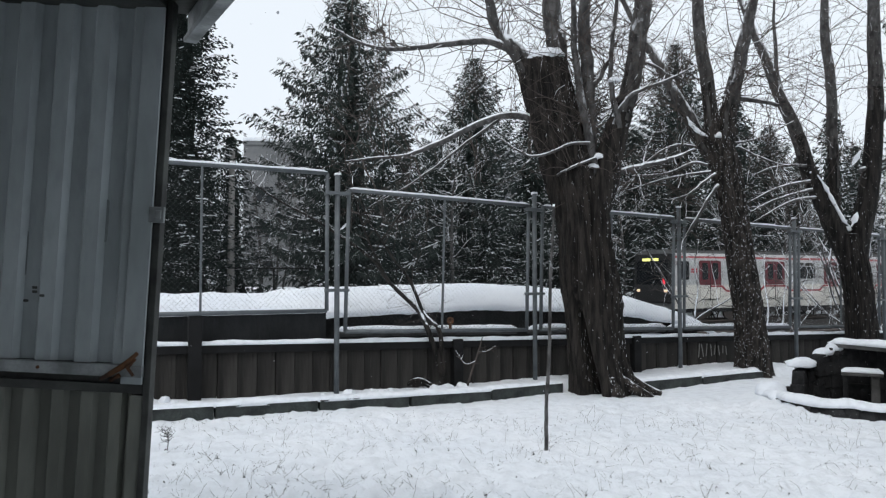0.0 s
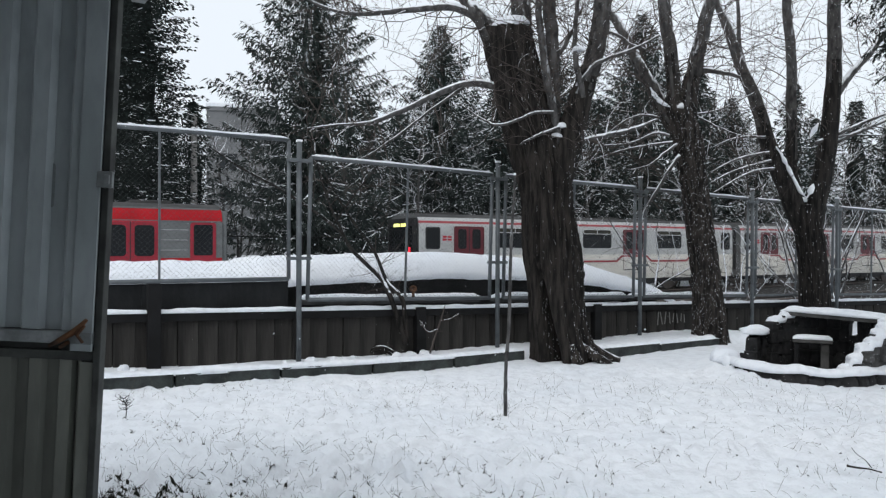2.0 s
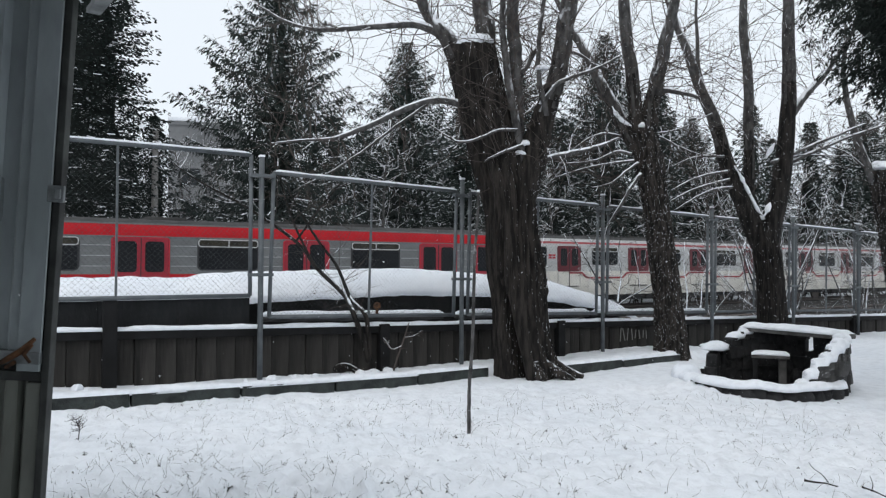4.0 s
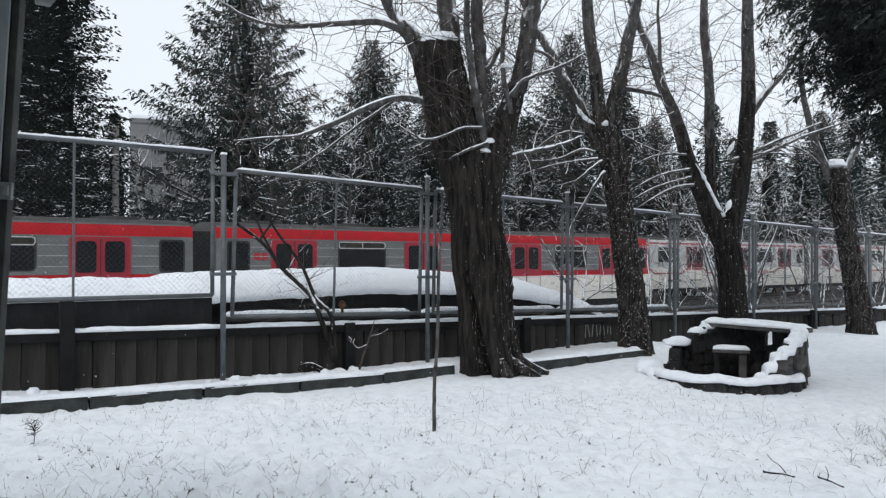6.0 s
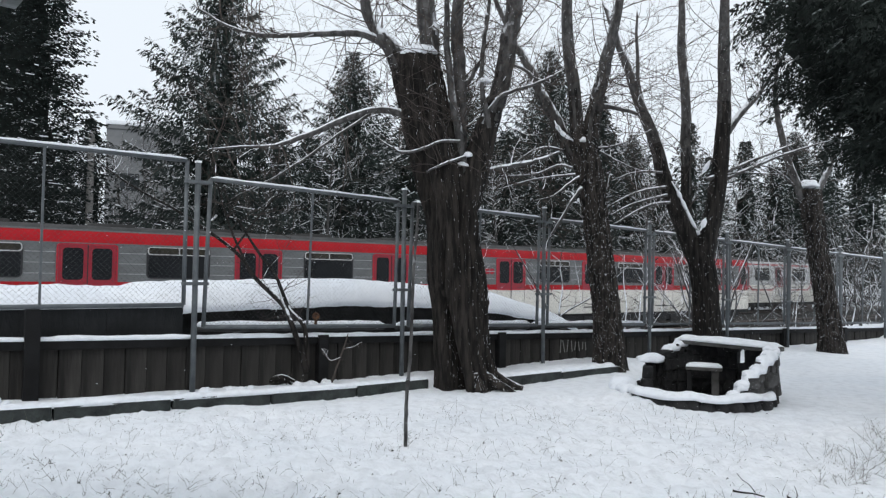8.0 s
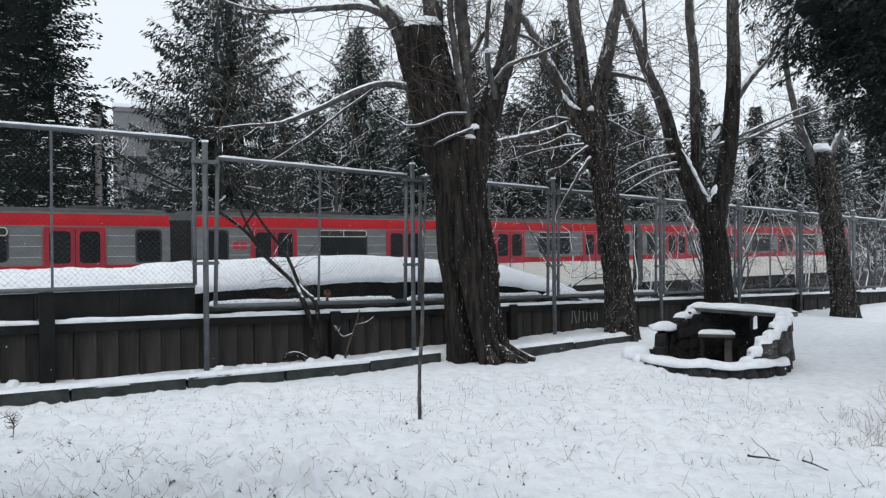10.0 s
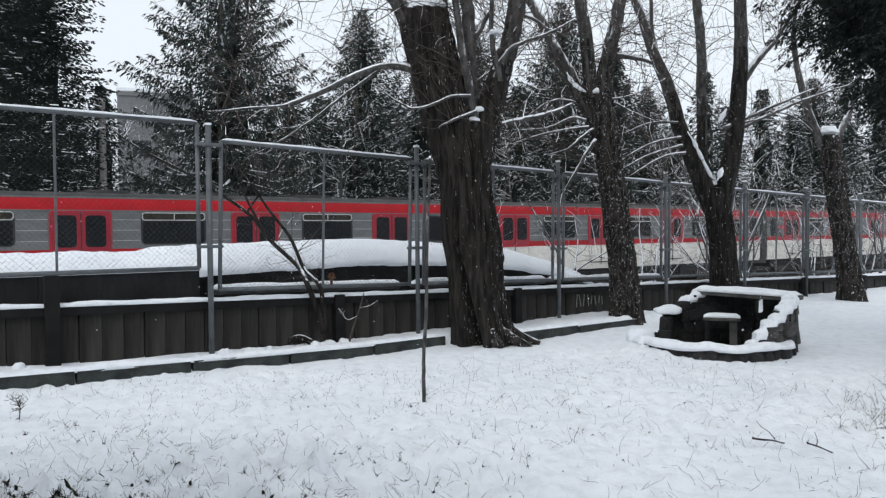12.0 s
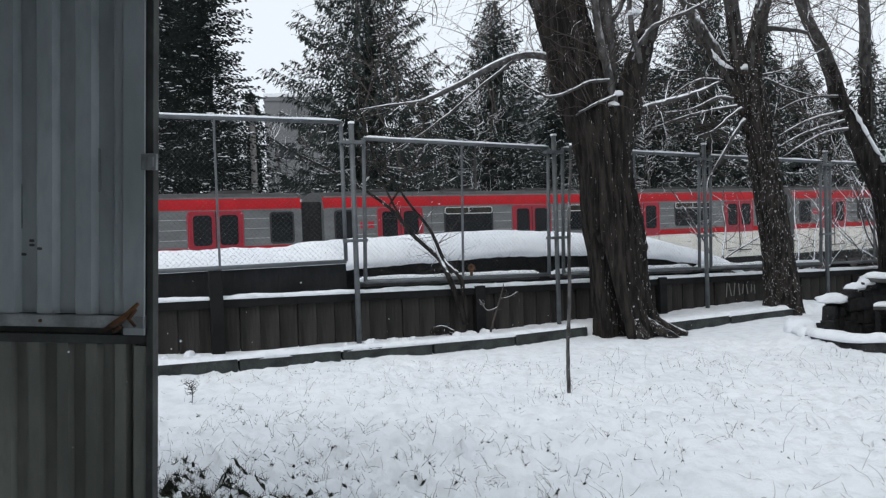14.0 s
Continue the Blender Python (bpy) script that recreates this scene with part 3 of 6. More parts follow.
def fence_post(s, top, base):
    p = F(s, -0.03, base)
    post = thing("fence_post", pose(p.x, p.y, p.z, 0, 0, FENCE_TURN), "round grey steel fence post clamped to the panels", "fence post", "fence posts along the wall")
    h = top + FALL * s - base
    soup = Soup()
    soup.tube([(0, 0, -0.1), (0, 0, h)], 0.034, 12)
    part("tube", soup.mesh("tube", STEEL), None, post)
    part("cap", box(bmesh.new(), -0.036, -0.036, h, 0.036, 0.036, h + 0.03, 0.012), SNOW, post, "cap of snow")
    for z in (h - 0.23, h - 1.47):
        part("clamp", box(bmesh.new(), -0.155, -0.045, z - 0.022, 0.155, 0.05, z + 0.018, 0.006), STEEL, post)


build_canopy()
build_kerb()
build_wall()
POSTS = [-6.65, -3.34, 0.0, 3.07, 6.0, 8.95, 11.7, 14.35, 17.1, 19.9, 22.7, 25.5]
for k, s in enumerate(POSTS[:-1]):
    high = s < -0.1
    fence_panel(s + 0.125, POSTS[k + 1] - 0.125, 2.95 if high else 2.755, 1.2 if high else 0.93)
for s in POSTS:
    fence_post(s, 2.93, 0.1 if s < 8 else 0.0)


# ---- pipe with valve under the fence ----
def build_pipe():
    pipe = thing("pipe", pose(0, 0, 0), "insulated pipe laid along the fence, covered with snow", "pipe")
    for s0, s1, off, z, r in ((0.12, 2.95, 0.30, 0.90, 0.055), (3.2, 6.0, 0.32, 0.90, 0.055), (6.1, 9.2, 0.32, 0.90, 0.05)):
        soup = Soup()
        soup.tube(along(s0, s1, off, z, 0.4), r, 10)
        part("pipe_length", soup.mesh("pipe_length", PIPE), None, pipe)
        snow_strip("snow_cover", along(s0 + 0.02, s1 - 0.02, off, z + r * 0.6, 0.06), 0.13, 0.055, pipe, s0 + 3)
    valve = thing("valve", pose(*F(1.72, 0.1, 0.98)), "small rusty pipe valve with a handwheel", "valve")
    soup = Soup()
    soup.tube([(0, 0, -0.12), (0, 0, 0.05)], 0.022, 8)
    part("stem", soup.mesh("stem", RUST), None, valve)
    soup = Soup()
    soup.tube([(0.036 * math.cos(a), 0.02 * math.sin(a) - 0.02, 0.04 + 0.036 * math.sin(a)) for a in np.linspace(0, 2 * math.pi, 17)], 0.016, 6)
    part("handwheel", soup.mesh("handwheel", RUST), None, valve)


build_pipe()


# ---- snow bank behind the fence ----
def build_bank():
    rows = [(-9, 1.38), (-3.0, 1.36), (0.1, 1.35), (0.35, 1.42), (1.2, 1.44), (2.3, 1.46), (3.95, 1.50), (5.5, 1.42), (7.4, 1.26), (8.3, 1.05), (9.1, 0.78), (9.6, 0.45)]
    ss = [r[0] for r in rows]
    bank = thing("snow_bank", pose(0, 0, 0), "long snow-topped heap of dark rubble behind the fence", "snow bank", kind="structure")
    verts, faces = [], []
    sn = np.arange(-9, 9.6, 0.07)
    prof = [(-0.20, -0.46), (-0.36, -0.42), (-0.34, -0.33), (-0.20, -0.17), (0.0, -0.055), (0.35, 0.0), (0.8, 0.02), (1.3, 0.0), (1.7, -0.1), (2.0, -0.35)]
    for s in sn:
        top = float(np.interp(s, ss, [r[1] for r in rows]))
        for j, (o, z) in enumerate(prof):
            p = F(s, 2.6 + o, 0)
            k = noise.noise((p.x * 1.6, p.y * 1.6, 2.0 + j * 0.13)) * 0.03 + noise.noise((p.x * 7, p.y * 7, j * 0.2)) * 0.017
            verts.append((p.x, p.y + k, top + z * min(1.0, (top - 0.2)) + k))
    w = len(prof)
    for i in range(len(sn) - 1):
        for j in range(w - 1):
            faces.append((i * w + j, (i + 1) * w + j, (i + 1) * w + j + 1, i * w + j + 1))
    part("snow_top", raw("snow_top", verts, faces, SNOW, True), None, bank, "thick smooth snow")
    verts, faces = [], []
    for s in sn:
        top = float(np.interp(s, ss, [r[1] for r in rows]))
        for j, (o, z) in enumerate(((0.12, -1.3), (0.14, -0.7), (0.16, -0.46), (0.2, -0.36), (0.6, -0.12), (1.8, -0.25), (2.0, -1.3))):
            p = F(s, 2.6 + o, 0)
            k = noise.noise((p.x * 5, p.y * 5, j)) * 0.05
            verts.append((p.x + k, p.y + k, max(top + z * min(1.0, (top - 0.2)), 0.1) + k * 0.6))
    w = 7
    for i in range(len(sn) - 1):
        for j in range(w - 1):
            faces.append((i * w + j, (i + 1) * w + j, (i + 1) * w + j + 1, i * w + j + 1))
    part("rubble", raw("rubble", verts, faces, EARTH), None, bank, "dark rubble")


build_bank()


# ---- trains ----
CAR = 19.22
PITCH = 19.89
DOORS = (-7.18, -2.39, 2.39, 7.18)
PROFILE = [(1.26, 0.62), (1.30, 0.80), (1.345, 1.0), (1.35, 1.80), (1.35, 2.0), (1.345, 2.6), (1.335, 3.02), (1.315, 3.12), (1.275, 3.22), (1.24, 3.29), (1.17, 3.37), (1.06, 3.43), (0.85, 3.50), (0.45, 3.55), (0.0, 3.57)]


def shell(lo, hi, x0, x1, push=0.0, ends=False):
    """The stretch lo..hi of the car's section, run from x0 to x1 on both sides."""
    pts = [(y, z) for y, z in PROFILE if lo - 1e-6 <= z <= hi + 1e-6]
    bm = bmesh.new()
    for sgn in (-1, 1):
        a = [bm.verts.new((x0, sgn * (y + push), z)) for y, z in pts]
        b = [bm.verts.new((x1, sgn * (y + push), z)) for y, z in pts]
        for i in range(len(pts) - 1):
            f = (a[i], b[i], b[i + 1], a[i + 1])
            bm.faces.new(f if sgn < 0 else f[::-1])
    return bm


def end_cap(x, sgn):
    bm = bmesh.new()
    ring = [(y, z) for y, z in PROFILE] + [(-y, z) for y, z in PROFILE[-2::-1]]
    vs = [bm.verts.new((x, y, z)) for y, z in ring]
    bm.faces.new(vs if sgn > 0 else vs[::-1])
    return bm



def ring_plate(bm, cx, cz, w, h, r, y, t, rim, segs=4):
    """A rounded frame round an open middle that faces -y."""
    def loop(k):
        out = []
        rr = max(0.004, r - k)
        for sx, sz, a0 in ((1, 1, 0), (-1, 1, 90), (-1, -1, 180), (1, -1, 270)):
            for q in range(segs + 1):
                a = radians(a0 + 90 * q / segs)
                out.append((cx + sx * (w / 2 - k - rr) + rr * math.cos(a), cz + sz * (h / 2 - k - rr) + rr * math.sin(a)))
        return out
    o, i = loop(0.0), loop(rim)
    rows = [[bm.verts.new((x, yy, z)) for x, z in pts] for pts, yy in ((o, y + t), (o, y), (i, y), (i, y + t))]
    n = len(o)
    for a, b in zip(rows, rows[1:]):
        for k in range(n):
            j = (k + 1) % n
            bm.faces.new((a[k], b[k], b[j], a[j]))
    return bm


def train_meshes(style):
    red = style == "red"
    k = {}
    wide = 0.50 if red else 0.42
    for side, x in (("left", -0.355), ("right", 0.355)):
        k["door_leaf " + side] = mesh_of(plate(bmesh.new(), x, 2.40, 0.70, 1.18, 0.07, -1.368, 0.03), "door_leaf", DOOR_RED if red else MAROON)
        k["door_glass " + side] = mesh_of(plate(bmesh.new(), x, 2.475, wide, 0.84, 0.10, -1.374, 0.02), "door_glass", GLASS)
        k["leaf_rim " + side] = mesh_of(ring_plate(bmesh.new(), x, 2.475, wide + 0.05, 0.89, 0.12, -1.379, 0.02, 0.022), "leaf_rim", DOOR_RED if red else MAROON)
    k["door_frame"] = mesh_of(ring_plate(bmesh.new(), 0, 2.40, 1.50, 1.22, 0.10, -1.377, 0.05, 0.035), "door_frame", STRIPE_RED if red else MAROON)
    k["leaf_gap"] = mesh_of(plate(bmesh.new(), 0, 1.98, 0.022, 2.0, 0.004, -1.383, 0.02), "leaf_gap", RUBBER)
    k["door_foot"] = mesh_of(plate(bmesh.new(), 0, 1.42, 1.40, 0.70, 0.02, -1.358, 0.02), "door_foot", LOWER)
    bm = bmesh.new()
    for x in (-0.71, 0.71):
        plate(bm, x, 1.46, 0.012, 0.68, 0.003, -1.364, 0.02)
    k["foot_line"] = mesh_of(bm, "foot_line", PIPE)
    k["step_bar"] = mesh_of(box(bmesh.new(), -0.62, -1.40, 1.055, 0.62, -1.35, 1.095, 0.006), "step_bar", RUBBER)
    k["window"] = mesh_of(plate(bmesh.new(), 0, 2.545, 1.78, 0.89, 0.13, -1.360, 0.03), "window", RUBBER)
    k["pane"] = mesh_of(plate(bmesh.new(), 0, 2.44, 1.68, 0.62, 0.09, -1.366, 0.02), "pane", GLASS)
    for side, x in (("left", -0.425), ("right", 0.425)):
        k["vent_pane " + side] = mesh_of(plate(bmesh.new(), x, 2.875, 0.80, 0.16, 0.05, -1.366, 0.02), "vent_pane", VENT_GLASS)
    bm = ring_plate(bmesh.new(), 0, 2.875, 1.74, 0.225, 0.09, -1.374, 0.02, 0.026)
    plate(bm, 0, 2.875, 0.026, 0.2, 0.006, -1.374, 0.02)
    k["vent_frame"] = mesh_of(bm, "vent_frame", TRIM)
    k["end_window"] = mesh_of(plate(bmesh.new(), 0, 2.50, 0.70, 0.92, 0.1, -1.360, 0.03), "end_window", RUBBER)
    k["end_pane"] = mesh_of(plate(bmesh.new(), 0, 2.50, 0.60, 0.82, 0.08, -1.366, 0.02), "end_pane", GLASS)
    # thin ribs pressed into the side
    bm = bmesh.new()
    for z in (2.22, 2.50, 2.78):
        plate(bm, 0, z, 1.0, 0.016, 0.004, -1.356, 0.02)
    k["rib"] = mesh_of(bm, "rib", RIB)
    if not red:
        # the stripe runs low between the doors and steps up over them
        for key, dz, h, mat in (("stripe", 0.0, 0.085, STRIPE_PINK), ("stripe_line", 0.085, 0.03, TRIM)):
            bm = bmesh.new()
            plate(bm, 0, 1.475 + dz, 2.50, h, 0.01, -1.366, 0.02)
            for sgn in (-1, 1):
                plate(bm, sgn * 1.98, 1.72 + dz, 0.86, h, 0.01, -1.366, 0.02)
                tmp = plate(bmesh.new(), 0, 0, 0.42, h, 0.01, -1.366, 0.02)
                bmesh.ops.transform(tmp, matrix=Matrix.Translation((sgn * 1.40, 0, 1.5975 + dz)) @ Matrix.Rotation(sgn * radians(-38), 4, "Y"), verts=tmp.verts[:])
                me = bpy.data.meshes.new("slant")
                tmp.to_mesh(me)
                tmp.free()
                bm.from_mesh(me)
            k[key] = mesh_of(bm, key, mat)
    if red:
        shells = [("lower_side", 0.80, 1.80, LOWER), ("waist_band", 1.80, 2.0, RED), ("side", 2.0, 3.02, GREY_SIDE), ("red_band", 3.02, 3.37, RED), ("roof", 3.37, 3.57, ROOF)]
    else:
        shells = [("lower_side", 0.62, 1.80, LOWER), ("side", 1.80, 3.12, PALE_GREY), ("roof_line", 3.12, 3.22, STRIPE_PINK), ("upper_side", 3.22, 3.37, PALE_GREY), ("roof", 3.37, 3.57, ROOF)]
    for name, lo, hi, mat in shells:
        k["shell " + name] = mesh_of(shell(lo, hi, -CAR / 2, CAR / 2), name, mat, True)
    if red:
        # rain gutters above and under the red band
        bm = bmesh.new()
        for y, z, h in ((-1.352, 3.02, 0.018), (-1.19, 3.375, 0.022)):
            box(bm, -CAR / 2 + 0.05, y, z - h, CAR / 2 - 0.05, y + 0.03, z + h, 0.004)
            box(bm, -CAR / 2 + 0.05, -y - 0.03, z - h, CAR / 2 - 0.05, -y, z + h, 0.004)
        k["shell gutter"] = mesh_of(bm, "gutter", GREY_SIDE)
    bm = bmesh.new()
    box(bm, -0.55, -0.62, 3.48, 0.55, 0.62, 3.62, 0.03)
    k["roof_vent"] = mesh_of(bm, "roof_vent", ROOF)
    bm = bmesh.new()
    box(bm, -CAR / 2 + 0.6, -1.15, 0.42, CAR / 2 - 0.6, 1.15, 0.84, 0.03)
    for n in range(7):
        x = -3.6 + 1.2 * n
        box(bm, x - 0.45, -1.22, 0.34, x + 0.42, -0.6, 0.70, 0.03)
    k["underframe"] = mesh_of(bm, "underframe", BELLOWS)
    bm = bmesh.new()
    bmesh.ops.create_cone(bm, cap_ends=True, segments=20, radius1=0.42, radius2=0.42, depth=0.12, matrix=Matrix.Rotation(radians(90), 4, "X"))
    k["wheel"] = mesh_of(bm, "wheel", RAIL)
    bm = bmesh.new()
    box(bm, -0.36, -1.04, 0.95, 0.36, 1.04, 3.24, 0.05)
    k["gangway"] = mesh_of(bm, "gangway", BELLOWS)
    return k


def build_train(name, label, style, cars, lead):
    """lead: 1 when the leading end points along +x, -1 when it points along -x. The nose stands at x = 0."""
    k = train_meshes(style)
    red = style == "red"
    train = thing(name, pose(0, 0, 0), label, "train")
    for c in range(cars):
        car = part("car", mesh_of(end_cap(-CAR / 2 + 0.01, -1), "car", GREY_SIDE), None, train, "metro car with four double doors a side")
        car.location.x = -lead * (CAR / 2 + c * PITCH)

        def put(key, x, side, nm=None):
            ob = part(nm or key, k[key], None, car)
            ob.matrix_local = pose(x, 0, 0, 0, 0, 0 if side < 0 else 180)
            return ob

        for key in k:
            if key.startswith("shell"):
                part(k[key].name.split(".")[0], k[key], None, car)
        part("end_wall", end_cap(CAR / 2 - 0.01, 1), GREY_SIDE, car)
        part("underframe", k["underframe"], None, car)
        if c < cars - 1:
            ob = part("gangway", k["gangway"], None, car)
            ob.location.x = -lead * PITCH / 2
        nose = c == 0
        for n in range(6):
            part("roof_vent", k["roof_vent"], None, car).location.x = -CAR / 2 + 1.8 + n * (CAR - 3.6) / 5
        for bogie in (-6.3, 6.3):
            for dx in (-1.05, 1.05):
                for y in (-0.78, 0.78):
                    part("wheel", k["wheel"], None, car).location = (bogie + dx, y, 0.42)
        for side in (-1, 1):
            for d in DOORS:
                for key in ("door_leaf left", "door_leaf right", "door_glass left", "door_glass right", "leaf_rim left", "leaf_rim right", "door_frame", "leaf_gap", "door_foot", "foot_line", "step_bar"):
                    put(key, d, side, key.split(" ")[0])
                for r in (d - 1.13, d + 1.13):
                    put("rib", r, side).scale.x = 0.70
                if not red and d < 5:
                    put("stripe", d + 2.395, side)
                    put("stripe_line", d + 2.395, side)
            for w in (-4.785, 0.0, 4.785):
                for key in ("window", "pane", "vent_pane left", "vent_pane right", "vent_frame"):
                    put(key, w, side, key.split(" ")[0])
            for e in (-CAR / 2 + 0.66, CAR / 2 - 0.58):
                if nose and red and e * lead > 0:
                    continue
                put("end_window", e, side)
                put("end_pane", e, side)
        if nose:
            x = lead * CAR / 2
            bm = bmesh.new()
            box(bm, min(x, x + lead * 0.16), -1.27, 0.9, max(x, x + lead * 0.16), 1.27, 3.34, 0.075)
            part("cab_front", bm, GREY_SIDE if red else BELLOWS, car, "grey cab front" if red else "black glazed cab front")
            if red:
                bm = bmesh.new()
                plate(bm, lead * 9.08, 2.44, 0.70, 1.10, 0.07, -1.374, 0.03)
                part("cab_door", bm, DOOR_RED, car)
                bm = bmesh.new()
                plate(bm, lead * 9.08, 2.50, 0.52, 0.86, 0.06, -1.382, 0.02)
                part("cab_glass", bm, GLASS, car)
            m = pose(x + lead * 0.165, 0, 0, 0, 0, 90 if lead > 0 else -90)
            bm = bmesh.new()
            plate(bm, 0, 2.4, 2.2, 1.2, 0.1, 0, 0.02)
            ob = part("windscreen", bm, GLASS, car)
            ob.matrix_local = m
            # bars that stand for the unread lettering
            for xs in ((-0.59, -0.475, -0.36, -0.245, -0.13), (0.09, 0.205, 0.32, 0.435)):
                bm = bmesh.new()
                for q, cx in enumerate(xs):
                    plate(bm, cx, 3.06, 0.085, 0.13 - 0.03 * (q % 3 == 1), 0.01, -0.012, 0.02)
                plate(bm, sum(xs) / len(xs), 3.0, xs[-1] - xs[0] + 0.085, 0.03, 0.01, -0.013, 0.02)
                ob = part("display_word", bm, DISPLAY, car, "lit yellow display lettering")
                ob.matrix_local = m
            for cx, mt, nm in ((-0.95, WHITE_LAMP, "headlight"), (0.95, WHITE_LAMP, "headlight"), (0.85, RED_LAMP, "tail_lamp")):
                bm = bmesh.new()
                if nm == "tail_lamp":
                    plate(bm, cx * (1 if lead < 0 else -1), 1.98, 0.12, 0.30, 0.04, -0.03, 0.03)
                else:
                    plate(bm, cx, 1.50, 0.22, 0.13, 0.05, -0.03, 0.03)
                ob = part(nm, bm, mt, car)
                ob.matrix_local = m
        for row in (0, 1):
            for q in range(2):
                mark = plate(bmesh.new(), -CAR / 2 + 1.22 + 0.24 * q, 2.44 + 0.12 * row, 0.19, 0.085, 0.01, -1.361, 0.01)
                part("number_mark", mark, STRIPE_RED, car)
    return train


RED_TRAIN = build_train("red_metro_train", "four-car metro train, red and grey with off-white lower sides", "red", 4, 1)
GREY_TRAIN = build_train("grey_metro_train", "four-car metro train, pale grey with maroon doors and red zigzag stripe", "grey", 4, -1)


def build_tracks():
    verts, faces, n = [], [], 64
    prof = [(-2.6, -1.15), (-1.9, -0.86), (3.3, -0.86), (4.0, -0.66), (7.9, -0.66), (8.6, -1.05)]
    for k in range(n + 1):
        p = NEAR_TRACK + TRACK_DIR * (-120 + 5 * k)
        for o, z in prof:
            q = p + TRACK_N * o
            verts.append((q.x, q.y, z))
    for k in range(n):
        faces += [(k * 6 + j, k * 6 + 6 + j, k * 6 + 7 + j, k * 6 + 1 + j) for j in range(5)]
    bed = new("ballast_bed", raw("ballast_bed", verts, faces, BALLAST))
    tagged(bed, "dark stone ballast bed under the railway tracks", "ballast", kind="structure")
    for o, z in ((NEAR_TRACK, RAIL_Z - 0.06), (FAR_TRACK, RAIL_Z + 0.14)):
        track = thing("railway_track", pose(0, 0, 0), "steel rails of a railway track in snow", "railway track", kind="structure")
        for dy in (-0.76, 0.76):
            soup = Soup()
            p = o + TRACK_N * dy
            a, b = p - TRACK_DIR * 120, p + TRACK_DIR * 200
            soup.tube([(a.x, a.y, z), (b.x, b.y, z)], 0.06, 6)
            part("rail", soup.mesh("rail", RAIL), None, track)


build_tracks()


# ---- vegetation helpers ----
def wander(rng, p, d, length, n, bend, lift=0.0):
    pts, d = [Vector(p)], Vector(d).normalized()
    for _ in range(n):
        d = (d + Vector((rng.uniform(-1, 1), rng.uniform(-1, 1), rng.uniform(-1, 1) + lift)) * bend).normalized()
        pts.append(pts[-1] + d * (length / n))
    return pts


def twigs(soup, rng, line, count, length, r, spread=0.9, lift=0.15, depth=1, start=0.2):
    """Thin side shoots along a line, each with shoots of its own."""
    line = [Vector(p) for p in line]
    for _ in range(count):
        u = rng.uniform(start, 0.999) * (len(line) - 1)
        i = int(u)
        p = line[i].lerp(line[i + 1], u - i)
        t = (line[i + 1] - line[i]).normalized()
        side = Vector((rng.gauss(0, 1), rng.gauss(0, 1), rng.gauss(0.1, 0.7)))
        side = (side - t * side.dot(t)).normalized()
        l = length * rng.uniform(0.35, 1.0)
        n = 7 if l > 0.7 else (5 if l > 0.35 else 3)
        pts = wander(rng, p, t * (1 - spread) + side * spread + Vector((0, 0, 0.2)), l, n, 0.27, lift)
        rr = r * rng.uniform(0.6, 1.1)
        soup.tube(pts, [rr * (1 - 0.75 * k / n) for k in range(n + 1)], 4 if rr > 0.012 else 3, False)
        if depth:
            twigs(soup, rng, pts, rng.randint(2, 5), l * 0.55, rr * 0.6, spread, lift, depth - 1)


def trunk_mesh(line, radii, name, mat, sides=96, rings=70, ridge=0.06, cleft=None, flare=0.0):
    """A trunk with deep vertical bark ridges and a flared foot; cleft: angle, half-width, depth and top height of a hollow."""
    pts = smooth_line(line, rings)
    rad = [float(v[0]) for v in smooth_line([(r, 0, 0) for r in radii], rings)]
    verts, faces = [], []
    z0 = pts[0][2]
    for i, p in enumerate(pts):
        h = p[2] - z0
        for k in range(sides):
            a = 2 * math.pi * k / sides
            w = a + 0.35 * math.sin(h * 0.9 + 1.0)
            f1 = noise.noise((math.cos(w) * 5.5, math.sin(w) * 5.5, h * 0.7))
            f2 = noise.noise((math.cos(w) * 12, math.sin(w) * 12, h * 1.8 + 7))
            rr = 0.9 - 2.4 * abs(f1) - 1.1 * abs(f2) + 0.5 * noise.noise((math.cos(w) * 2, math.sin(w) * 2, h * 1.3))
            r = rad[i] * (1 + ridge * rr * 0.9 + 0.05 * noise.noise((p[2], a, 3.0)))
            r *= 1 + flare * math.exp(-h * 3.5) * (1 + 0.8 * math.sin(a * 5 + 1))
            if cleft:
                da = (a - cleft[0] + 0.26 * h + math.pi) % (2 * math.pi) - math.pi
                low = 1 - step(cleft[3] * 0.55, cleft[3], h)
                # smooth healed lips on both sides of the hollow
                lip = math.exp(-(da / (cleft[1] * 2.6)) ** 2) * low
                r = r * (1 - lip) + rad[i] * (1.0 + 0.03 * noise.noise((a * 2, h * 1.5, 8.0))) * lip
                wide = cleft[1] * (0.5 + 0.6 * max(0.0, 1 - h / cleft[3]))
                r *= 1 - cleft[2] * math.exp(-(abs(da) / wide) ** 3.5) * low
            verts.append((p[0] + r * math.cos(a), p[1] + r * math.sin(a), p[2]))
    for i in range(rings - 1):
        for k in range(sides):
            k2 = (k + 1) % sides
            faces.append((i * sides + k, i * sides + k2, (i + 1) * sides + k2, (i + 1) * sides + k))
    faces.append(tuple((rings - 1) * sides + k for k in range(sides)))
    return raw(name, verts, faces, mat, True)


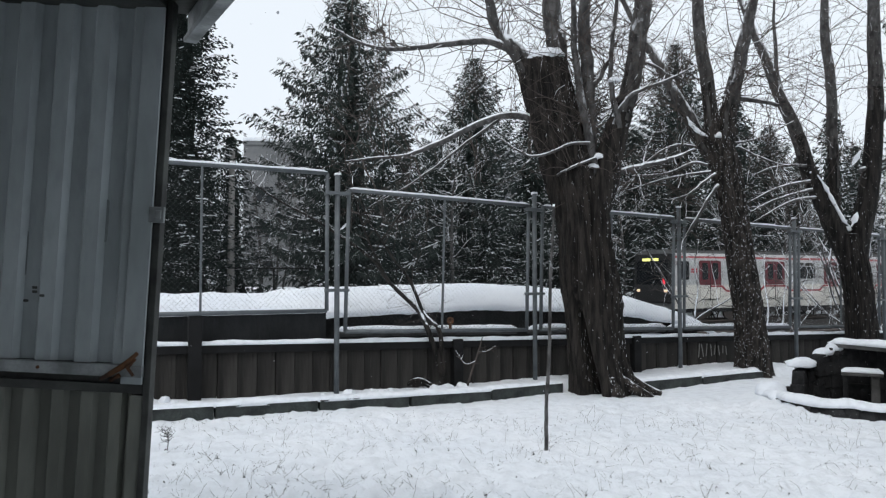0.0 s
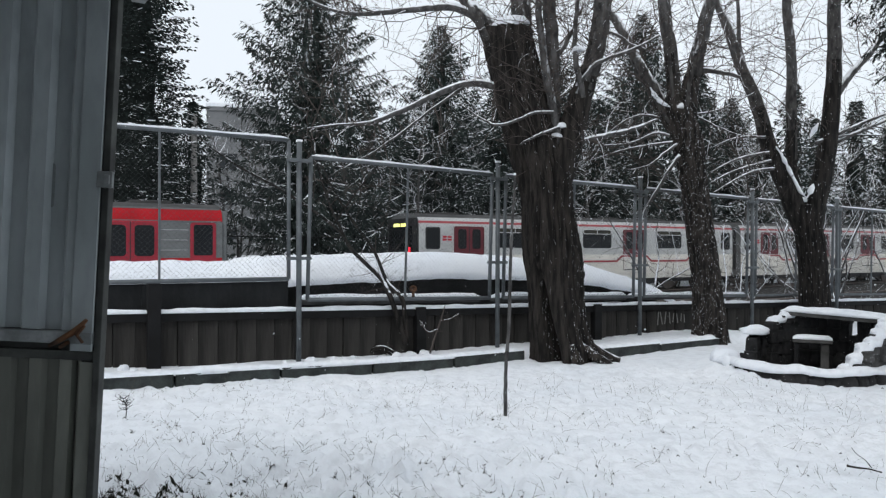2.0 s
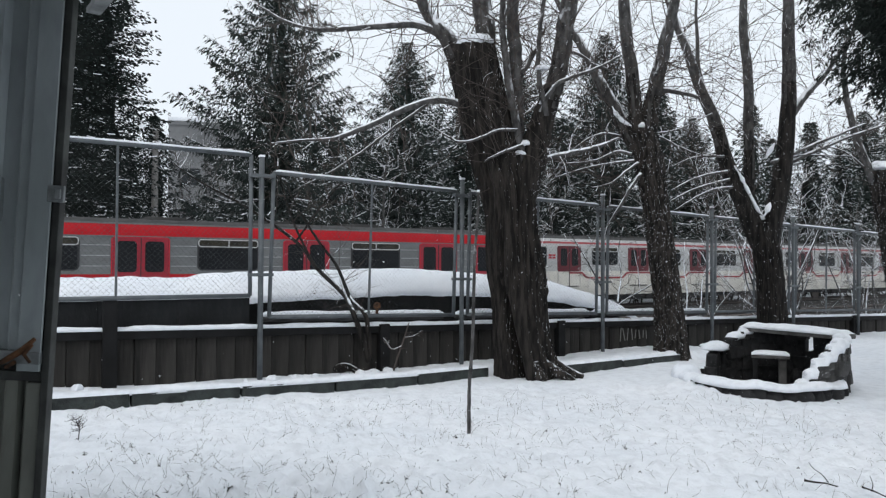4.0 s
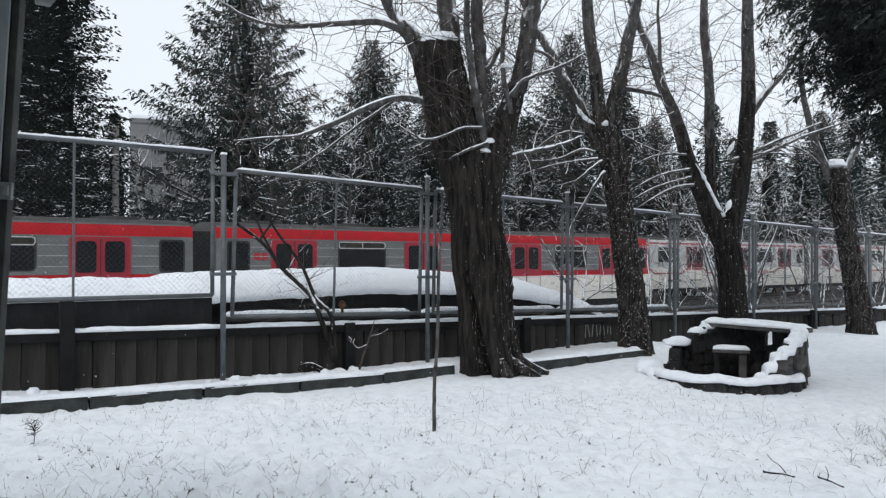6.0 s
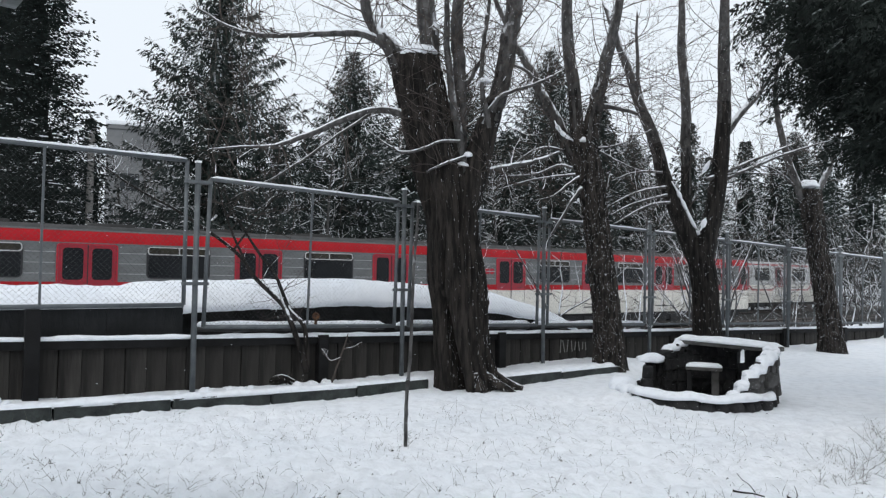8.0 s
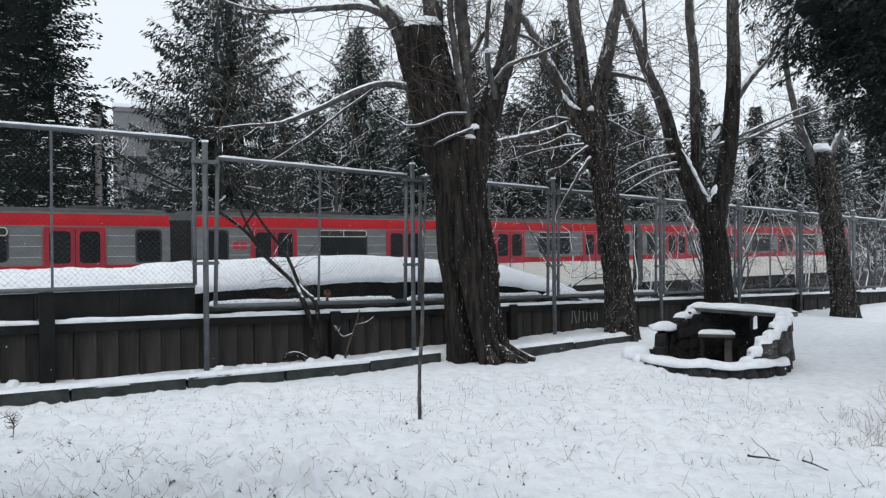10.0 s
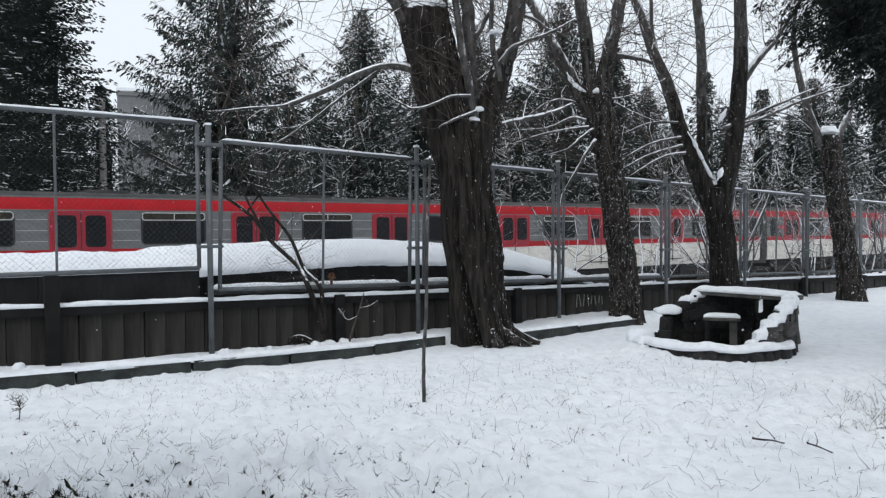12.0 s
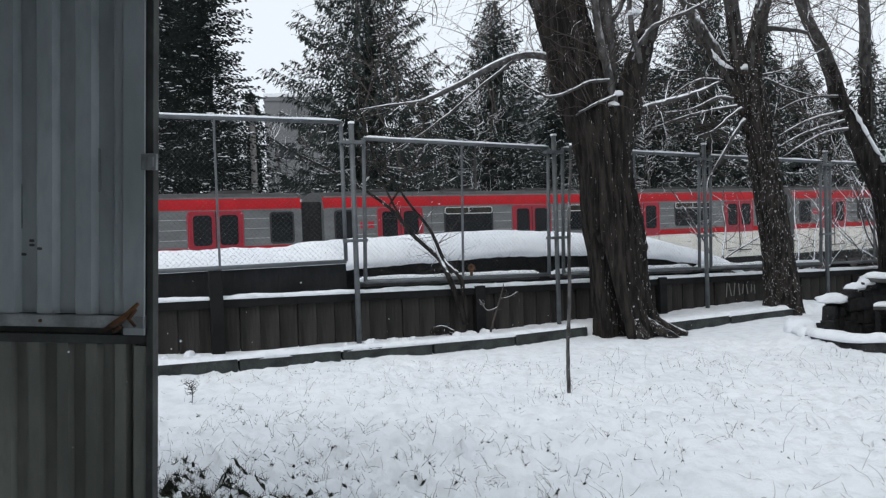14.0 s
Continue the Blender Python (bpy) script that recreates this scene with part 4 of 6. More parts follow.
def limbed_tree(label, trunk, radii, limbs, seed, bark, ridge=0.06, cleft=None, flare=0.25, snow_at=(), shoots=26, rings=70, ridges=(), roots=()):
    rng = random.Random(seed)
    tree = thing("bare_tree", pose(0, 0, 0), label, "tree", "bare trees along the wall")
    part("trunk", trunk_mesh(trunk, radii, "trunk", bark, 180 if cleft else 110, rings, ridge, cleft, flare), None, tree)
    fine = Soup()
    for pts, rr in limbs:
        n = max(8, len(pts) * 4)
        line = [Vector(p) for p in smooth_line(pts, n)]
        # the limb sways a little in depth
        for k, p in enumerate(line):
            f = k / (n - 1)
            p.y += 0.9 * f * f * noise.noise((seed * 3.7 + pts[-1][0] * 2, f * 1.5, rr[0] * 40)) * (1 if rr[0] > 0.05 else 0.6)
            p.x += 0.03 * noise.noise((seed, k * 0.6, rr[0] * 31))
        rad = [float(np.interp(k / (n - 1) * (len(rr) - 1), range(len(rr)), rr)) for k in range(n)]
        soup = Soup()
        soup.tube(line, rad, 14 if rr[0] > 0.09 else 9, True)
        sides = 14 if rr[0] > 0.09 else 9
        me = soup.mesh("limb", [LIMB, LIMB_DARK, bark])
        if rr[0] > 0.105:
            # dark rough bark near the trunk gives way to grey bark further out
            for k, face in enumerate(me.polygons):
                f = k // sides / n + 0.16 * noise.noise((k % sides * 0.9, k // sides * 0.8, seed))
                face.material_index = 2 if f < (0.42 if rr[0] > 0.2 else 0.17) else (1 if f < (0.62 if rr[0] > 0.2 else 0.36) else 0)
        part("limb", me, None, tree)
        big = rr[0] > 0.06
        twigs(fine, rng, line, shoots if big else shoots // 2, 2.2 if big else 1.3, 0.011 if big else 0.008, 0.8, -0.02, 2 if big else 1, 0.12)
    tagged(part("twig_spray", fine.mesh("twig_spray", TWIG, False), None, tree, "thin twigs lined with snow"), kind="stuff")
    for p, size in snow_at:
        snow_blob("snow_cap", p, size, size * 0.8, size * 0.6, tree, size * 9)
    for line, radii in roots:
        line = smooth_line(line, 12)
        soup = Soup()
        soup.tube(line, [float(np.interp(k / 11 * (len(radii) - 1), range(len(radii)), radii)) * (1 + 0.35 * noise.noise((line[k][0] * 7, line[k][1] * 7, 3.0))) for k in range(12)], 11)
        part("root", soup.mesh("root", BARK_FLECKED), None, tree, "gnarled root flecked with snow")
    for line in ridges:
        line = smooth_line(line, 16)
        soup = Soup()
        soup.tube(line, [0.006 + 0.036 * math.sin(math.pi * (k + 0.5) / 16) * (1 + 1.3 * noise.noise((line[k][0] * 12, line[k][2] * 12, 2.0))) for k in range(16)], 9)
        part("snow_ridge", soup.mesh("snow_ridge", SNOW), None, tree, "snow lying in the fork")
    return tree


limbed_tree("thick pollarded willow with dark hollow trunk and snowy limbs",
            [(2.07, 10.32, -0.25), (2.02, 10.32, 0.2), (1.96, 10.32, 0.61), (1.93, 10.32, 1.01), (1.90, 10.32, 1.41), (1.85, 10.32, 1.81), (1.80, 10.33, 2.21), (1.74, 10.34, 2.61), (1.62, 10.36, 3.01), (1.52, 10.38, 3.40), (1.43, 10.40, 3.80), (1.34, 10.42, 4.20), (1.27, 10.42, 4.50), (1.26, 10.42, 4.72)],
            [0.40, 0.385, 0.375, 0.37, 0.37, 0.36, 0.352, 0.358, 0.35, 0.35, 0.345, 0.34, 0.335, 0.30],
            [([(1.88, 10.30, 2.40), (1.98, 10.29, 2.72), (2.08, 10.28, 3.03), (2.19, 10.27, 3.44), (2.31, 10.26, 3.86), (2.44, 10.25, 4.28), (2.52, 10.24, 4.69), (2.57, 10.23, 5.11), (2.64, 10.22, 5.6), (2.70, 10.21, 6.6), (2.74, 10.20, 7.8)], [0.22, 0.235, 0.225, 0.19, 0.155, 0.13, 0.125, 0.125, 0.12, 0.09, 0.04]),
             ([(1.14, 10.42, 4.36), (0.98, 10.43, 4.68), (0.80, 10.45, 4.97), (0.65, 10.48, 5.19), (0.50, 10.5, 5.5), (0.40, 10.52, 6.3)], [0.17, 0.15, 0.11, 0.09, 0.075, 0.03]),
             ([(1.94, 10.38, 3.10), (1.91, 10.38, 3.60), (1.90, 10.38, 4.00), (1.87, 10.37, 4.66), (1.82, 10.36, 5.06), (1.80, 10.35, 5.8), (1.76, 10.35, 7.07)], [0.085, 0.085, 0.09, 0.095, 0.095, 0.075, 0.03]),
             ([(1.42, 10.42, 4.40), (1.46, 10.42, 4.80), (1.45, 10.41, 5.06), (1.39, 10.40, 5.5), (1.34, 10.40, 6.6), (1.30, 10.40, 7.6)], [0.15, 0.145, 0.145, 0.14, 0.09, 0.04]),
             ([(1.95, 10.20, 3.05), (1.84, 10.18, 3.59), (1.75, 10.19, 4.08), (1.68, 10.22, 4.65), (1.63, 10.25, 5.13), (1.54, 10.28, 5.8)], [0.07, 0.062, 0.056, 0.05, 0.045, 0.02]),
             ([(2.27, 10.14, 3.70), (2.19, 10.12, 4.10), (2.15, 10.14, 4.42), (2.19, 10.18, 5.00), (2.27, 10.2, 5.6), (2.36, 10.22, 6.3)], [0.045, 0.04, 0.034, 0.032, 0.026, 0.012]),
             ([(1.20, 10.42, 3.86), (0.98, 10.42, 3.93), (0.70, 10.46, 3.96), (0.31, 10.50, 3.85), (-0.08, 10.54, 3.67), (-0.47, 10.58, 3.52), (-0.77, 10.62, 3.42), (-1.15, 10.68, 3.38), (-1.60, 10.74, 3.30)], [0.065, 0.06, 0.056, 0.05, 0.044, 0.04, 0.03, 0.022, 0.012]),
             ([(0.80, 10.45, 4.92), (0.45, 10.50, 5.06), (-0.03, 10.55, 5.05), (-0.65, 10.62, 5.02), (-1.03, 10.68, 5.03), (-1.41, 10.74, 5.10), (-1.83, 10.80, 5.30)], [0.07, 0.06, 0.05, 0.042, 0.034, 0.024, 0.012]),
             ([(2.22, 10.26, 3.10), (2.45, 10.23, 3.15), (2.68, 10.20, 3.20), (3.02, 10.16, 3.29), (3.40, 10.12, 3.46)], [0.045, 0.042, 0.04, 0.034, 0.016]),
             ([(1.84, 10.05, 3.48), (1.56, 10.02, 3.46), (1.32, 10.01, 3.35), (1.07, 10.04, 3.30), (0.89, 10.1, 3.38), (0.55, 10.2, 3.60)], [0.024, 0.024, 0.022, 0.022, 0.017, 0.008]),
             ([(1.92, 10.05, 3.27), (1.60, 9.98, 3.14), (1.36, 9.98, 3.02)], [0.024, 0.022, 0.012]),
             ([(2.22, 10.12, 3.90), (2.42, 10.08, 4.15), (2.67, 10.06, 4.27), (3.00, 10.04, 4.39), (3.35, 10.02, 4.60)], [0.034, 0.032, 0.028, 0.024, 0.012]),
             ([(2.50, 10.24, 4.66), (2.75, 10.2, 4.62), (3.0, 10.18, 4.45), (3.3, 10.15, 4.38)], [0.03, 0.026, 0.02, 0.01]),
             ([(1.95, 10.30, 4.35), (2.12, 10.26, 4.62), (2.24, 10.2, 4.95)], [0.04, 0.034, 0.02]),
             ([(0.70, 10.46, 3.96), (0.04, 10.56, 3.50), (-0.60, 10.66, 3.04), (-1.33, 10.76, 2.65)], [0.026, 0.02, 0.016, 0.008])],
            3, BARK_LEE, 0.17, (4.22, 0.33, 0.9, 1.85), 0.2, [((1.22, 10.42, 4.74), 0.27), ((1.36, 10.36, 4.80), 0.18), ((1.98, 10.18, 3.30), 0.10), ((1.90, 10.14, 3.16), 0.08), ((2.20, 10.10, 4.36), 0.09)], 30, 130,
            roots=[([(2.24, 10.16, 0.22), (2.42, 10.02, 0.10), (2.58, 9.98, 0.02), (2.72, 9.94, -0.06)], [0.08, 0.065, 0.05, 0.035]), ([(2.08, 10.0, 0.24), (2.14, 9.92, 0.08), (2.20, 9.84, -0.06)], [0.10, 0.08, 0.05]),
                   ([(2.36, 10.28, 0.22), (2.60, 10.24, 0.10), (2.82, 10.20, 0.0)], [0.09, 0.07, 0.05])])
limbed_tree("pollarded willow with snow-flecked leaning trunk",
            [(4.92, 12.12, -0.14), (4.86, 12.13, 0.84), (4.74, 12.14, 1.81), (4.61, 12.16, 2.78), (4.49, 12.18, 3.51), (4.38, 12.19, 3.90)], [0.26, 0.235, 0.215, 0.215, 0.24, 0.22],
            [([(4.43, 12.19, 3.41), (4.02, 12.24, 4.15), (3.74, 12.28, 4.73), (3.51, 12.31, 5.22), (3.23, 12.35, 5.80), (2.86, 12.40, 6.67)], [0.15, 0.12, 0.10, 0.085, 0.07, 0.04]),
             ([(4.35, 12.20, 3.61), (4.24, 12.21, 4.82), (4.11, 12.23, 5.69), (4.03, 12.24, 7.14), (3.99, 12.25, 8.77)], [0.13, 0.115, 0.105, 0.08, 0.03]),
             ([(4.47, 12.18, 3.56), (4.59, 12.16, 4.43), (4.72, 12.15, 5.00), (4.86, 12.13, 5.68), (5.11, 12.09, 6.83), (5.37, 12.06, 8.17)], [0.16, 0.14, 0.12, 0.105, 0.06, 0.03]),
             ([(4.70, 12.15, 4.62), (4.99, 12.11, 4.57), (5.33, 12.06, 4.46)], [0.05, 0.045, 0.03]),
             ([(4.15, 12.0, 3.47), (3.9, 12.0, 3.51), (3.51, 12.0, 3.35), (2.92, 12.0, 3.3)], [0.03, 0.028, 0.022, 0.01]),
             ([(4.2, 12.0, 3.36), (3.8, 12.0, 3.31), (3.41, 12.0, 3.24), (2.87, 12.0, 3.07)], [0.03, 0.026, 0.02, 0.01]),
             ([(4.28, 12.0, 3.33), (4.0, 12.0, 3.14), (3.81, 12.0, 2.98), (3.53, 12.0, 2.91)], [0.026, 0.022, 0.018, 0.008]),
             ([(4.32, 12.0, 3.15), (4.11, 12.0, 2.84), (3.89, 12.0, 2.43), (3.79, 12.0, 2.21)], [0.032, 0.03, 0.026, 0.016]),
             ([(4.65, 12.0, 3.78), (4.96, 12.0, 3.62), (5.32, 12.0, 3.46)], [0.022, 0.018, 0.01]),
             ([(4.26, 12.21, 3.75), (3.73, 12.28, 3.86), (3.30, 12.34, 3.62), (2.91, 12.39, 3.19)], [0.03, 0.025, 0.018, 0.008]),
             ([(4.60, 12.16, 3.85), (5.03, 12.10, 3.94), (5.61, 12.02, 4.22)], [0.02, 0.016, 0.008])],
            7, BARK_FLECKED, 0.13, None, 0.22, [((4.38, 12.19, 3.97), 0.16)], 30, ridges=[[(3.86, 12.12, 4.3), (3.93, 12.12, 4.17), (4.06, 12.12, 4.04), (4.2, 12.12, 3.97)]])
limbed_tree("forked willow with snow in its fork",
            [(7.73, 13.95, -0.01), (7.69, 13.96, 1.13), (7.59, 13.97, 1.93), (7.48, 13.99, 2.45)], [0.27, 0.25, 0.245, 0.22],
            [([(7.52, 13.98, 1.93), (7.08, 14.04, 3.00), (6.79, 14.08, 3.65), (6.55, 14.11, 4.45), (6.13, 14.17, 5.37), (5.86, 14.21, 6.16), (5.54, 14.25, 7.30)], [0.21, 0.18, 0.15, 0.125, 0.10, 0.08, 0.04]),
             ([(7.59, 13.97, 1.93), (7.85, 13.94, 3.18), (7.95, 13.92, 4.32), (7.99, 13.92, 5.34), (7.97, 13.92, 6.36), (7.97, 13.92, 8.06), (7.96, 13.92, 9.98)], [0.21, 0.18, 0.155, 0.13, 0.115, 0.075, 0.03]),
             ([(8.00, 13.92, 4.49), (8.44, 13.86, 5.10), (8.78, 13.81, 5.44), (9.19, 13.75, 6.11), (9.53, 13.71, 7.02)], [0.085, 0.07, 0.06, 0.045, 0.02]),
             ([(7.26, 14.02, 2.73), (7.25, 14.02, 4.10), (7.23, 14.02, 5.24), (7.16, 14.03, 6.37), (7.09, 14.04, 8.41)], [0.11, 0.10, 0.095, 0.085, 0.04]),
             ([(7.90, 13.93, 3.58), (8.60, 13.83, 3.91), (9.39, 13.73, 4.24), (10.07, 13.63, 4.46)], [0.05, 0.04, 0.03, 0.01]),
             ([(6.67, 13.85, 3.74), (6.37, 13.85, 3.75), (6.01, 13.85, 3.7), (5.6, 13.85, 3.53)], [0.03, 0.028, 0.022, 0.01]),
             ([(6.73, 13.85, 3.45), (6.37, 13.85, 3.39), (6.02, 13.85, 3.28), (5.55, 13.85, 3.05)], [0.034, 0.03, 0.025, 0.012]),
             ([(6.77, 13.85, 3.29), (6.37, 13.85, 3.19), (5.96, 13.85, 3.05), (5.55, 13.85, 2.85)], [0.034, 0.03, 0.025, 0.012]),
             ([(6.83, 13.85, 3.14), (6.49, 13.85, 3.1), (6.14, 13.85, 2.96), (5.62, 13.85, 2.66)], [0.034, 0.03, 0.025, 0.012]),
             ([(7.64, 13.85, 3.63), (8.19, 13.85, 3.87), (8.81, 13.85, 4.14), (9.56, 13.85, 4.45)], [0.045, 0.04, 0.032, 0.015]),
             ([(7.76, 13.85, 3.66), (8.31, 13.85, 3.8), (9.18, 13.85, 3.77)], [0.028, 0.022, 0.01]),
             ([(6.68, 14.10, 3.94), (6.41, 14.13, 5.02), (6.25, 14.15, 5.93), (6.15, 14.17, 7.06)], [0.05, 0.045, 0.04, 0.02])],
            11, BARK, 0.13, None, 0.2, [((7.48, 13.99, 2.53), 0.12)], 28, ridges=[[(6.87, 13.85, 3.57), (7.0, 13.85, 3.37), (7.12, 13.85, 3.14), (7.25, 13.85, 2.89), (7.36, 13.85, 2.69), (7.48, 13.85, 2.58)], [(7.46, 13.8, 2.58), (7.53, 13.8, 2.72), (7.58, 13.8, 2.85)], [(7.5, 13.85, 3.72), (7.6, 13.85, 3.86), (7.7, 13.85, 4.03)]])
limbed_tree("leaning pollarded willow with a snow-capped cut top",
            [(11.55, 15.27, -0.18), (11.42, 15.28, 0.78), (11.24, 15.31, 1.93), (11.06, 15.33, 3.09), (10.99, 15.34, 3.70)], [0.27, 0.24, 0.215, 0.23, 0.24],
            [([(10.84, 15.36, 3.47), (10.54, 15.40, 4.25), (10.35, 15.43, 5.01), (10.15, 15.46, 5.91), (9.99, 15.48, 6.93)], [0.10, 0.08, 0.07, 0.05, 0.03]),
             ([(11.14, 15.32, 3.53), (11.49, 15.27, 4.36), (11.75, 15.24, 5.38), (11.89, 15.22, 6.65)], [0.08, 0.065, 0.05, 0.03]),
             ([(10.76, 15.37, 3.67), (10.15, 15.46, 4.19), (9.40, 15.56, 4.33)], [0.03, 0.022, 0.01])],
            13, BARK_FLECKED, 0.13, None, 0.22, [((10.97, 15.34, 3.81), 0.22)], 24)


# ---- conifers ----
def fans(rng, points, ways, size, width, droop=0.25):
    """Small pointed sprays, two crossed diamonds each."""
    v, f = [], []
    for p, w in zip(points, ways):
        w = (Vector(w) + Vector((rng.gauss(0, 0.35), rng.gauss(0, 0.35), rng.gauss(-droop, 0.2)))).normalized()
        side = w.cross(Vector((rng.gauss(0, 0.25), rng.gauss(0, 0.25), 1))).normalized()
        up = side.cross(w)
        l, wd = size * rng.uniform(0.6, 1.25), width * rng.uniform(0.6, 1.2)
        for s in (side, (side * 0.4 + up).normalized()):
            i = len(v)
            v += [p - w * l * 0.25, p + s * wd + w * l * 0.2, p + w * l * 0.8, p - s * wd + w * l * 0.2]
            f.append((i, i + 1, i + 2, i + 3))
    return v, f



def dense_crown(rng, height, radius, base, density, size):
    """Points and outward ways of the sprays on rising, close-set branches, and short runs where snow lies."""
    pts, ways, snow = [], [], []
    z = base
    while z < height * 0.985:
        u = (z - base) / (height - base)
        reach = (radius * (1 - u) ** 0.45 + 0.06) * rng.uniform(0.8, 1.12)
        count = max(4, int(11 * (0.45 + 0.55 * (1 - u)) * density))
        a0 = rng.uniform(0, 6.28)
        for k in range(count):
            a = a0 + 2 * math.pi * k / count + rng.uniform(-0.25, 0.25)
            l = reach * rng.choice((0.62, 0.85, 0.95, 1.0, 1.12))
            out = Vector((math.cos(a), math.sin(a), 0))
            across = Vector((-out.y, out.x, 0))
            rise = rng.uniform(0.15, 0.5)
            for j in range(8):
                q = 1 - 0.55 * (j + rng.random()) / 8
                p = out * (l * q) + Vector((0, 0, z + rise * l * q - 0.12 * l * q * q))
                wide = 0.28 * l * (1 - q) + 0.14
                for sgn in (-1, 0, 1):
                    pts.append(p + across * sgn * wide * rng.uniform(0.3, 1.0) + Vector((0, 0, rng.uniform(-0.12, 0.04))))
                    ways.append(out * 0.8 + across * sgn * 0.6)
                if rng.random() < 0.20 and noise.noise(p * 0.9) > 0.05:
                    d = (out + across * rng.gauss(0, 0.8) + Vector((0, 0, rng.uniform(-0.3, 0.3)))) * rng.uniform(0.05, 0.13)
                    snow.append((p - d + Vector((0, 0, 0.04)), p + d + Vector((0, 0, 0.04)), size * rng.uniform(0.15, 0.42)))
        z += 0.30 * (0.55 + 0.6 * (1 - u))
    return pts, ways, snow


def spruce_crown(rng, height, radius, base, boughs, gap, broad):
    """Whorls of drooping boughs with upturned tips; from each hang narrow branchlets, and snow lies along its back."""
    pts, ways, snow = [], [], []
    z = base
    while z < height * 0.985:
        u = (z - base) / (height - base)
        reach = radius * (min(1.0, 1.9 * (1 - u)) ** 0.95 if broad else (1 - u) ** 0.82) * rng.uniform(0.8, 1.12) + 0.08
        count = max(4, int(boughs * (0.45 + 0.55 * (1 - u))))
        a0 = rng.uniform(0, 6.28)
        for k in range(count):
            a = a0 + 2 * math.pi * k / count + rng.uniform(-0.3, 0.3)
            l = reach * rng.choice((0.55, 0.75, 0.9, 1.0, 1.0, 1.15))
            out = Vector((math.cos(a), math.sin(a), 0))
            across = Vector((-out.y, out.x, 0))
            droop = rng.uniform(0.12, 0.34) * (1.1 - u)
            n = max(3, int(l / gap))
            swing = rng.uniform(-0.18, 0.18)
            last = None
            for j in range(n + 1):
                q = 0.18 + 0.82 * j / n
                p = out * (l * q) + across * (swing * l * q * q) + Vector((0, 0, z + l * (0.08 * q - droop * q + 0.55 * max(0.0, q - 0.62) ** 1.5)))
                wide = 0.20 * l * (1 - q) + 0.07
                for sgn in (-1, 1):
                    pts.append(p + across * sgn * wide * rng.uniform(0.2, 1.0) + Vector((0, 0, rng.uniform(-0.16, 0.0))))
                    ways.append(Vector((0, 0, -1.0 + 0.7 * q)) + out * rng.uniform(0.2, 0.6) + across * sgn * rng.uniform(0.1, 0.6))
                for _ in range(2):
                    pts.append(p + across * rng.uniform(-wide, wide) * 0.8 + out * rng.uniform(-0.1, 0.1))
                    ways.append(out * 0.7 + across * rng.gauss(0, 0.7) + Vector((0, 0, rng.uniform(-0.5, 0.3))))
                lies = noise.noise(p * 0.8 + Vector((7.0, 0, 0))) + 0.25 * u > -0.04 and rng.random() < 0.62
                if last is not None and lies:
                    snow.append((last + Vector((0, 0, 0.03)), p + Vector((0, 0, 0.03)), rng.uniform(0.03, 0.105) * (0.6 + 0.6 * (1 - q))))
                last = p
        z += rng.uniform(0.30, 0.46) * (0.5 + 0.6 * (1 - u))
    return pts, ways, snow


def blades(rng, points, ways, length, width):
    """One narrow, bent, pointed branchlet at each point."""
    v, f = [], []
    for p, w in zip(points, ways):
        w = (Vector(w) + Vector((rng.gauss(0, 0.15), rng.gauss(0, 0.15), rng.gauss(0, 0.15)))).normalized()
        side = w.cross(Vector((rng.gauss(0, 1), rng.gauss(0, 1), rng.gauss(0, 0.8))))
        side = side.normalized() if side.length > 1e-4 else Vector((1, 0, 0))
        l, wd = length * rng.uniform(0.5, 1.3), width * rng.uniform(0.6, 1.3)
        i = len(v)
        v += [p - w * l * 0.15, p + side * wd + w * l * 0.35, p + w * l + Vector((0, 0, -0.12 * l)), p - side * wd + w * l * 0.45]
        f.append((i, i + 1, i + 2, i + 3))
    return v, f


